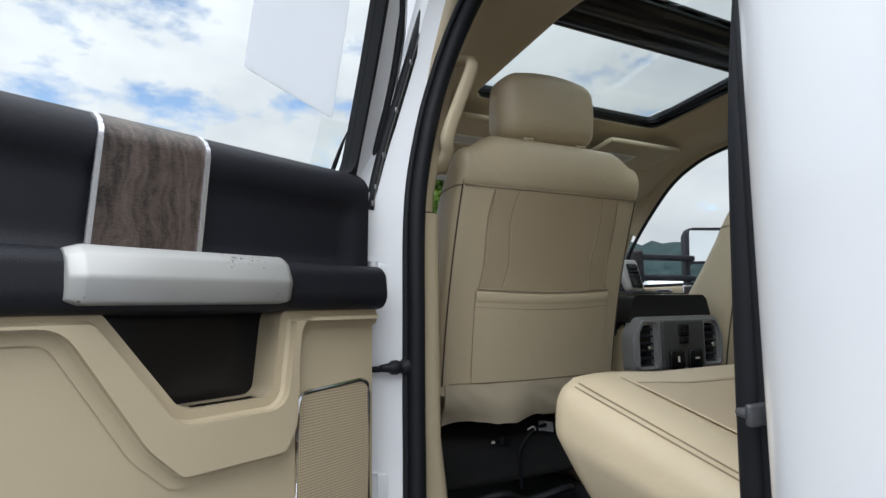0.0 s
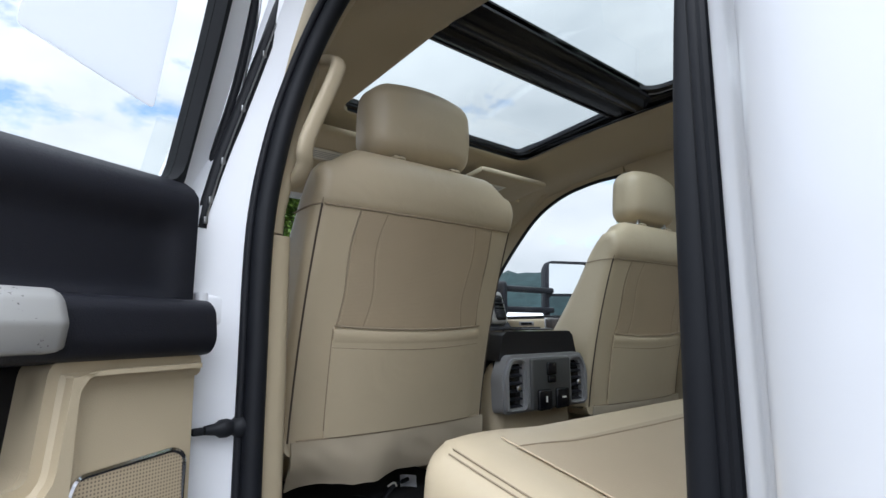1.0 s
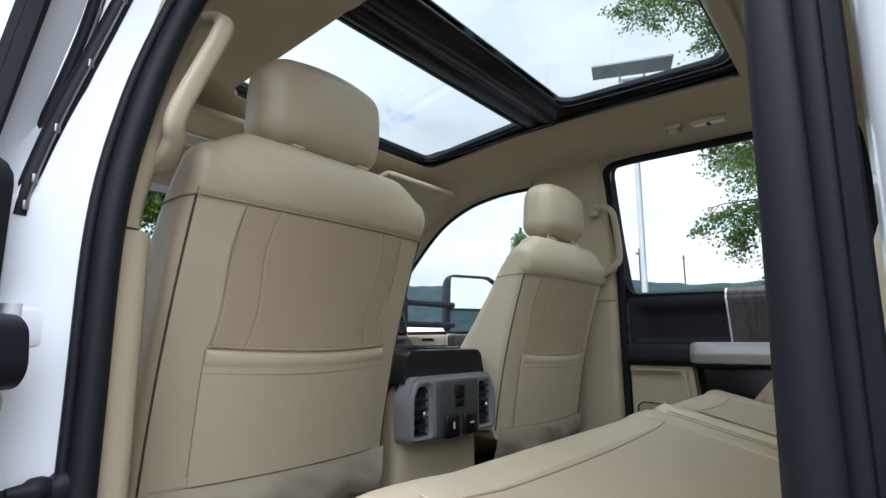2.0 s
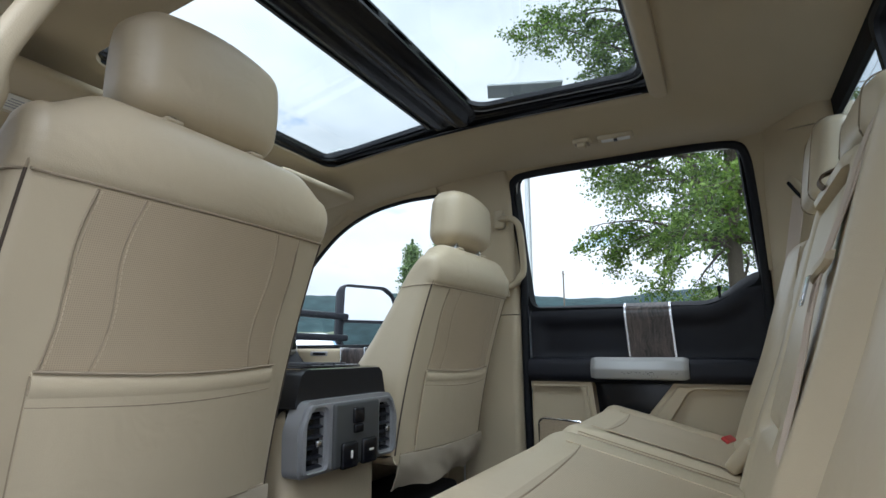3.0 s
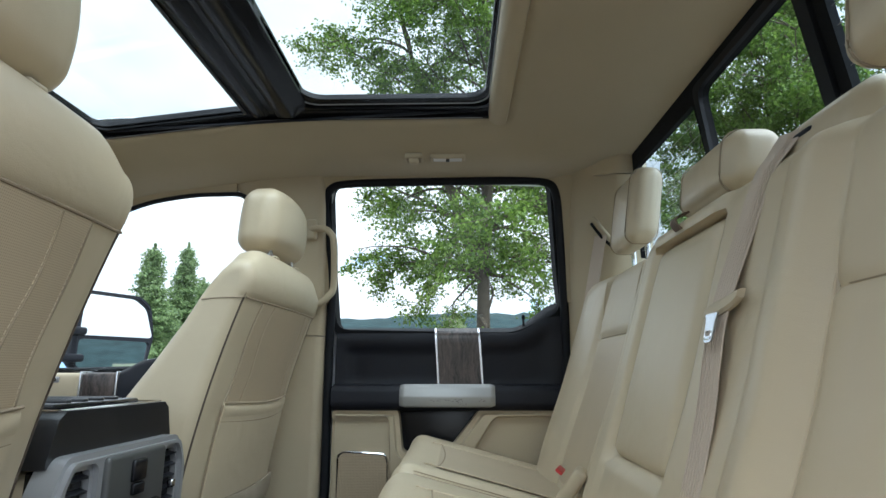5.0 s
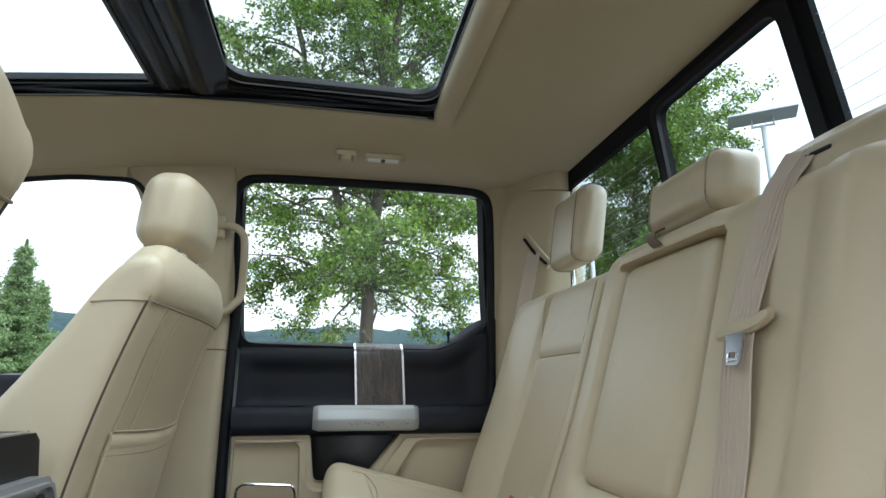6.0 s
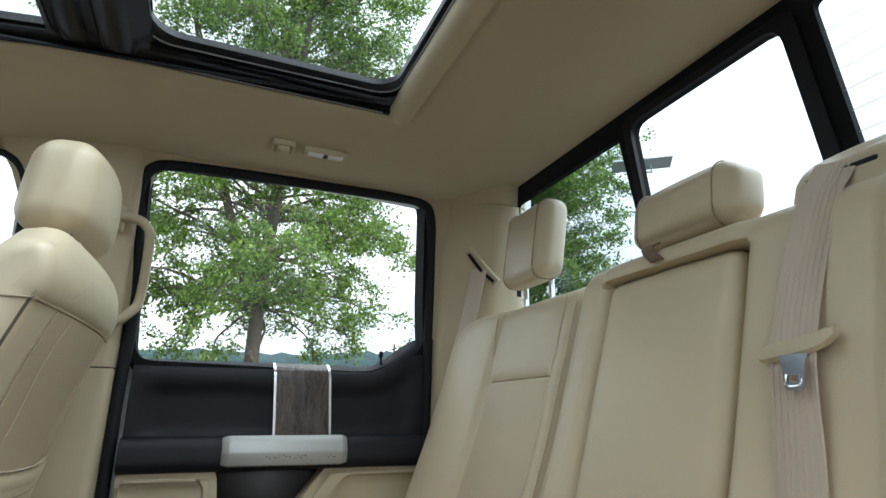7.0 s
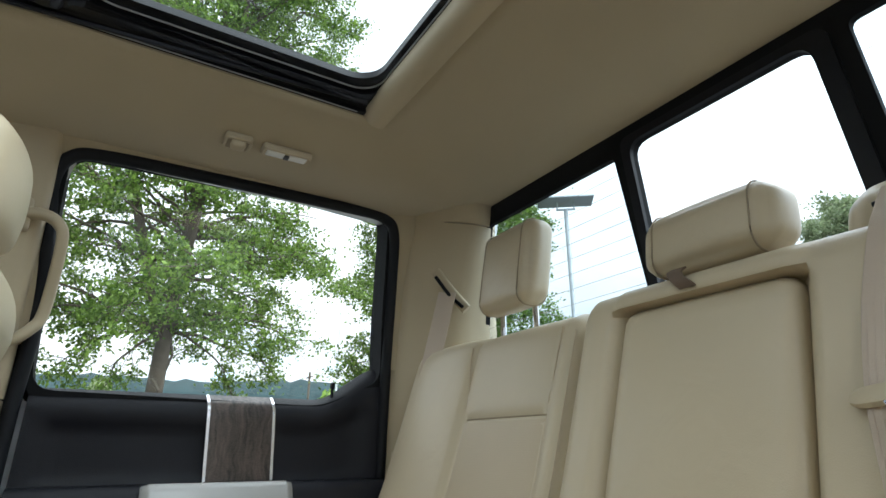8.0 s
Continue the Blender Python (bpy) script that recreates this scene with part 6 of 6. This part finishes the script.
def parked_car(az, dist, turn, material, label, h=1.0):
    """A closed car far off: lofted body, glass house, wheels."""
    b = place(az, dist)
    car = tagged(empty("parked_car"), label, "car", "parked cars")
    XF[0] = Matrix.Translation(b) @ Matrix.Rotation(radians(turn), 4, "Z")
    low = rounded([(-2.3, 0.35), (2.25, 0.35), (2.32, 0.75 * h), (1.2, 0.98 * h), (-2.2, 1.02 * h), (-2.36, 0.7 * h)], 0.12)
    bm = plate(low, "y", -0.88, 0.88)
    bmesh.ops.bevel(bm, geom=[e for e in bm.edges if abs(e.verts[0].co.y - e.verts[1].co.y) < 1e-6 and abs(abs(e.verts[0].co.y) - 0.88) < 1e-6 and len(e.link_faces) == 2 and abs(e.link_faces[0].normal.y - e.link_faces[1].normal.y) > 0.5], offset=0.09, segments=3, affect="EDGES")
    part("body", bm, material, car)
    cab = [(-2.0, 1.0 * h), (1.15, 0.97 * h), (0.35, 1.62 * h), (-1.35, 1.66 * h)]
    rings_ = []
    for y, k in ((-0.84, 1.0), (-0.70, 0.93), (0.70, 0.93), (0.84, 1.0)):
        rings_.append([(x, y * (1 if z < 1.1 * h else 0.86), z if k == 1.0 else z + 0.02) for x, z in rounded(cab, 0.08)])
    part("cabin", loft(rings_), material, car)
    for sy in (-1, 1):
        for x0, x1, u0, u1 in ((-0.55, 0.80, -0.50, 0.30), (-1.70, -0.65, -1.25, -0.60)):
            ring_ = [(x0, sy * 0.858, 1.05 * h), (x1, sy * 0.858, 1.05 * h), (u1, sy * 0.738, 1.56 * h), (u0, sy * 0.738, 1.56 * h)]
            part("window", loft([ring_, [(x, y + sy * 0.012, z) for x, y, z in ring_]]), M_GLOSSBLACK, car, "dark side window")
        for x in (-1.4, 1.42):
            part("wheel", loft([[(x + 0.34 * math.cos(a), sy * y, 0.34 + 0.34 * math.sin(a)) for a in [i * math.pi / 10 for i in range(20)]] for y in (0.70, 0.90)]), M_RUBBER, car)
    XF[0] = Matrix.Identity(4)


M_CARBLUE = mat("blue_car_paint", (0.10, 0.20, 0.34), 0.3, coat=0.5, mottle=0.02)
M_CARSILVER = mat("silver_car_paint", (0.46, 0.48, 0.50), 0.3, 0.3, coat=0.5, mottle=0.02)
parked_car(48.5, 19.0, 60, M_WHITE, "white car parked across the lot", 1.12)
parked_car(53.0, 21.0, 55, M_CARBLUE, "blue car parked across the lot")
parked_car(57.5, 20.0, 58, M_CARSILVER, "silver car parked across the lot")
parked_car(62.5, 24.0, 60, M_WHITE, "white car parked across the lot")


def conifer(az, dist, height, width, seed):
    rng = np.random.default_rng(seed)
    base = place(az, dist)
    t = tagged(empty("conifer_tree"), "narrow dark green conifer at the roadside", "tree", "conifers")
    part("trunk", loft([[(base.x + 0.16 * k * math.cos(a), base.y + 0.16 * k * math.sin(a), z) for a in [i * math.pi / 4 for i in range(8)]] for z, k in ((0, 1), (height, 0.1))]), M_BARK, t)
    pts = []
    for w in range(30):
        h = lerp(0.08, 0.97, (w / 29) ** 0.9)
        reach = width * (1.02 - h) ** 0.9 * rng.uniform(0.55, 1.1)
        for b in range(10):
            a = rng.uniform(0, 2 * math.pi)
            rr = reach * rng.uniform(0.5, 1.15)
            n = int(50 + 190 * (1 - h))
            f = rng.uniform(0.08, 1.0, n)
            q = rng.normal(size=(n, 3)) * np.array([0.15, 0.15, 0.08]) * (1.3 - 0.7 * f)[:, None]
            px_ = base.x + rr * f * math.cos(a) + q[:, 0]
            py_ = base.y + rr * f * math.sin(a) + q[:, 1]
            pz_ = height * h + rr * (0.28 * f * f - 0.18 * f) + q[:, 2]
            pts += np.stack([px_, py_, pz_], 1).tolist()
    # the bare leading shoot
    f = rng.uniform(0.0, 1.0, 260)
    q = rng.normal(size=(260, 3)) * 0.05 * (1.3 - f)[:, None]
    pts += np.stack([base.x + q[:, 0], base.y + q[:, 1], height * (0.94 + 0.10 * f)], 1).tolist()
    me = leaves_mesh(pts, 0.062, rng)
    me.materials.append(M_NEEDLE)
    ob = new("crown", me)
    ob.parent = t


conifer(60.5, 27, 6.6, 2.5, 1)
conifer(63.4, 31, 7.6, 2.7, 2)
conifer(65.0, 36, 6.6, 2.4, 4)


def bush_row(az0, az1, dist, height, n, seed, material, label):
    rng = np.random.default_rng(seed)
    pts = []
    for _ in range(n):
        az = rng.uniform(az0, az1)
        p = place(az, dist + rng.normal() * 2)
        hh = height * (0.55 + 0.45 * noise.noise(Vector((az * 0.35, seed, 0))))
        pts.append((p.x, p.y, rng.uniform(0, 1) ** 0.7 * hh * 1.3))
    me = leaves_mesh(pts, 0.28, rng)
    me.materials.append(material)
    tagged(new("shrubs", me), label, "shrubs", kind="stuff")


bush_row(86, 105, 45, 5.6, 16000, 31, M_LEAF2, "pale olive shrubs along the far bank")
bush_row(105, 113, 40, 5.2, 5000, 33, M_LEAF, "green shrubs along the far bank")
bush_row(64, 86, 60, 5.8, 9000, 35, M_LEAF2, "low green shrubs across the road")


def ridge(az0, az1, dist, h0, seed, rough, material, name, label, deep=60):
    """A long hill seen across the valley."""
    n, m = 160, 8
    def f(u, v):
        az = lerp(az0, az1, u)
        k = math.sin(math.pi * v / 2)
        p = place(az, dist + deep * v)
        hh = h0 * (0.80 + 0.20 * noise.noise(Vector((az * 0.07, seed, 0))) + rough * noise.noise(Vector((az * 0.9, seed + 5, 0))) + rough * 0.7 * noise.noise(Vector((az * 3.7, seed + 9, v * 2))))
        return (p.x, p.y, hh * k)
    tagged(part(name, sheet(f, n, m, 0), material), label, "hill", kind="structure")


ridge(20, 170, 900, 150, 2, 0.05, M_HILL, "backdrop_hills", "blue-green forested hills across the valley", 300)
ridge(30, 150, 150, 11, 7, 0.05, M_GRASS, "backdrop_bank", "grassy slope below the hills", 60)


def solar_lamp(az, dist, z, turn):
    b = place(az, dist)
    s = tagged(empty("solar_street_lamp"), "grey pole with tilted solar panel on a bracket", "street lamp", "solar lamps")
    XF[0] = Matrix.Translation(b) @ Matrix.Rotation(radians(turn), 4, "Z")
    part("pole", tube([(0, 0, 0), (0, 0, z - 0.25)], 0.055, 10), M_POLE, s)
    part("bracket", rbox((0, 0, z - 0.24), (0.50, 0.05, 0.05), 0.01), M_POLE, s)
    for k in (-1, 1):
        part("stay", rbox((k * 0.22, 0, z - 0.14), (0.04, 0.04, 0.22), 0.008), M_POLE, s)
    part("frame", rbox((0, 0, z), (1.45, 0.62, 0.05), 0.008, rot=(3, 0, 0)), M_POLE, s)
    part("cells", rbox((0, 0.0, z + 0.024), (1.39, 0.56, 0.016), 0.004, rot=(3, 0, 0)), M_PANEL, s)
    XF[0] = Matrix.Identity(4)


solar_lamp(73.4, 10.0, 6.40, -70)
solar_lamp(133.7, 14.0, 7.55, 52)


def arc_lamp(az, dist, z):
    b = place(az, dist)
    s = tagged(empty("street_lamp"), "tall galvanised street lamp with curved arm", "street lamp")
    XF[0] = Matrix.Translation(b)
    part("pole", tube(smooth_path([(0, 0, 0), (0, 0, z * 0.8), (0.05, 0, z * 0.92), (0.5, -0.5, z), (1.1, -1.1, z * 1.01)], 6), 0.07, 8), M_POLE, s)
    part("head", rbox((1.3, -1.3, z), (0.6, 0.2, 0.1), 0.03, rot=(0, 0, -45)), M_POLE, s)
    XF[0] = Matrix.Identity(4)


arc_lamp(110.3, 38, 11.0)
for az, dist, z in ((107.8, 60, 8.6), (72.2, 45, 8.4), (76.0, 90, 14.0)):
    up_ = tagged(empty("utility_pole"), "wooden utility pole with cross arm", "utility pole", "utility poles")
    b = place(az, dist)
    part("pole", tube([b, b + Vector((0, 0, z))], 0.12, 8), M_BARK, up_)
    part("crossarm", rbox(b + Vector((0, 0, z - 0.5)), (1.8, 0.12, 0.12), 0.02), M_BARK, up_)
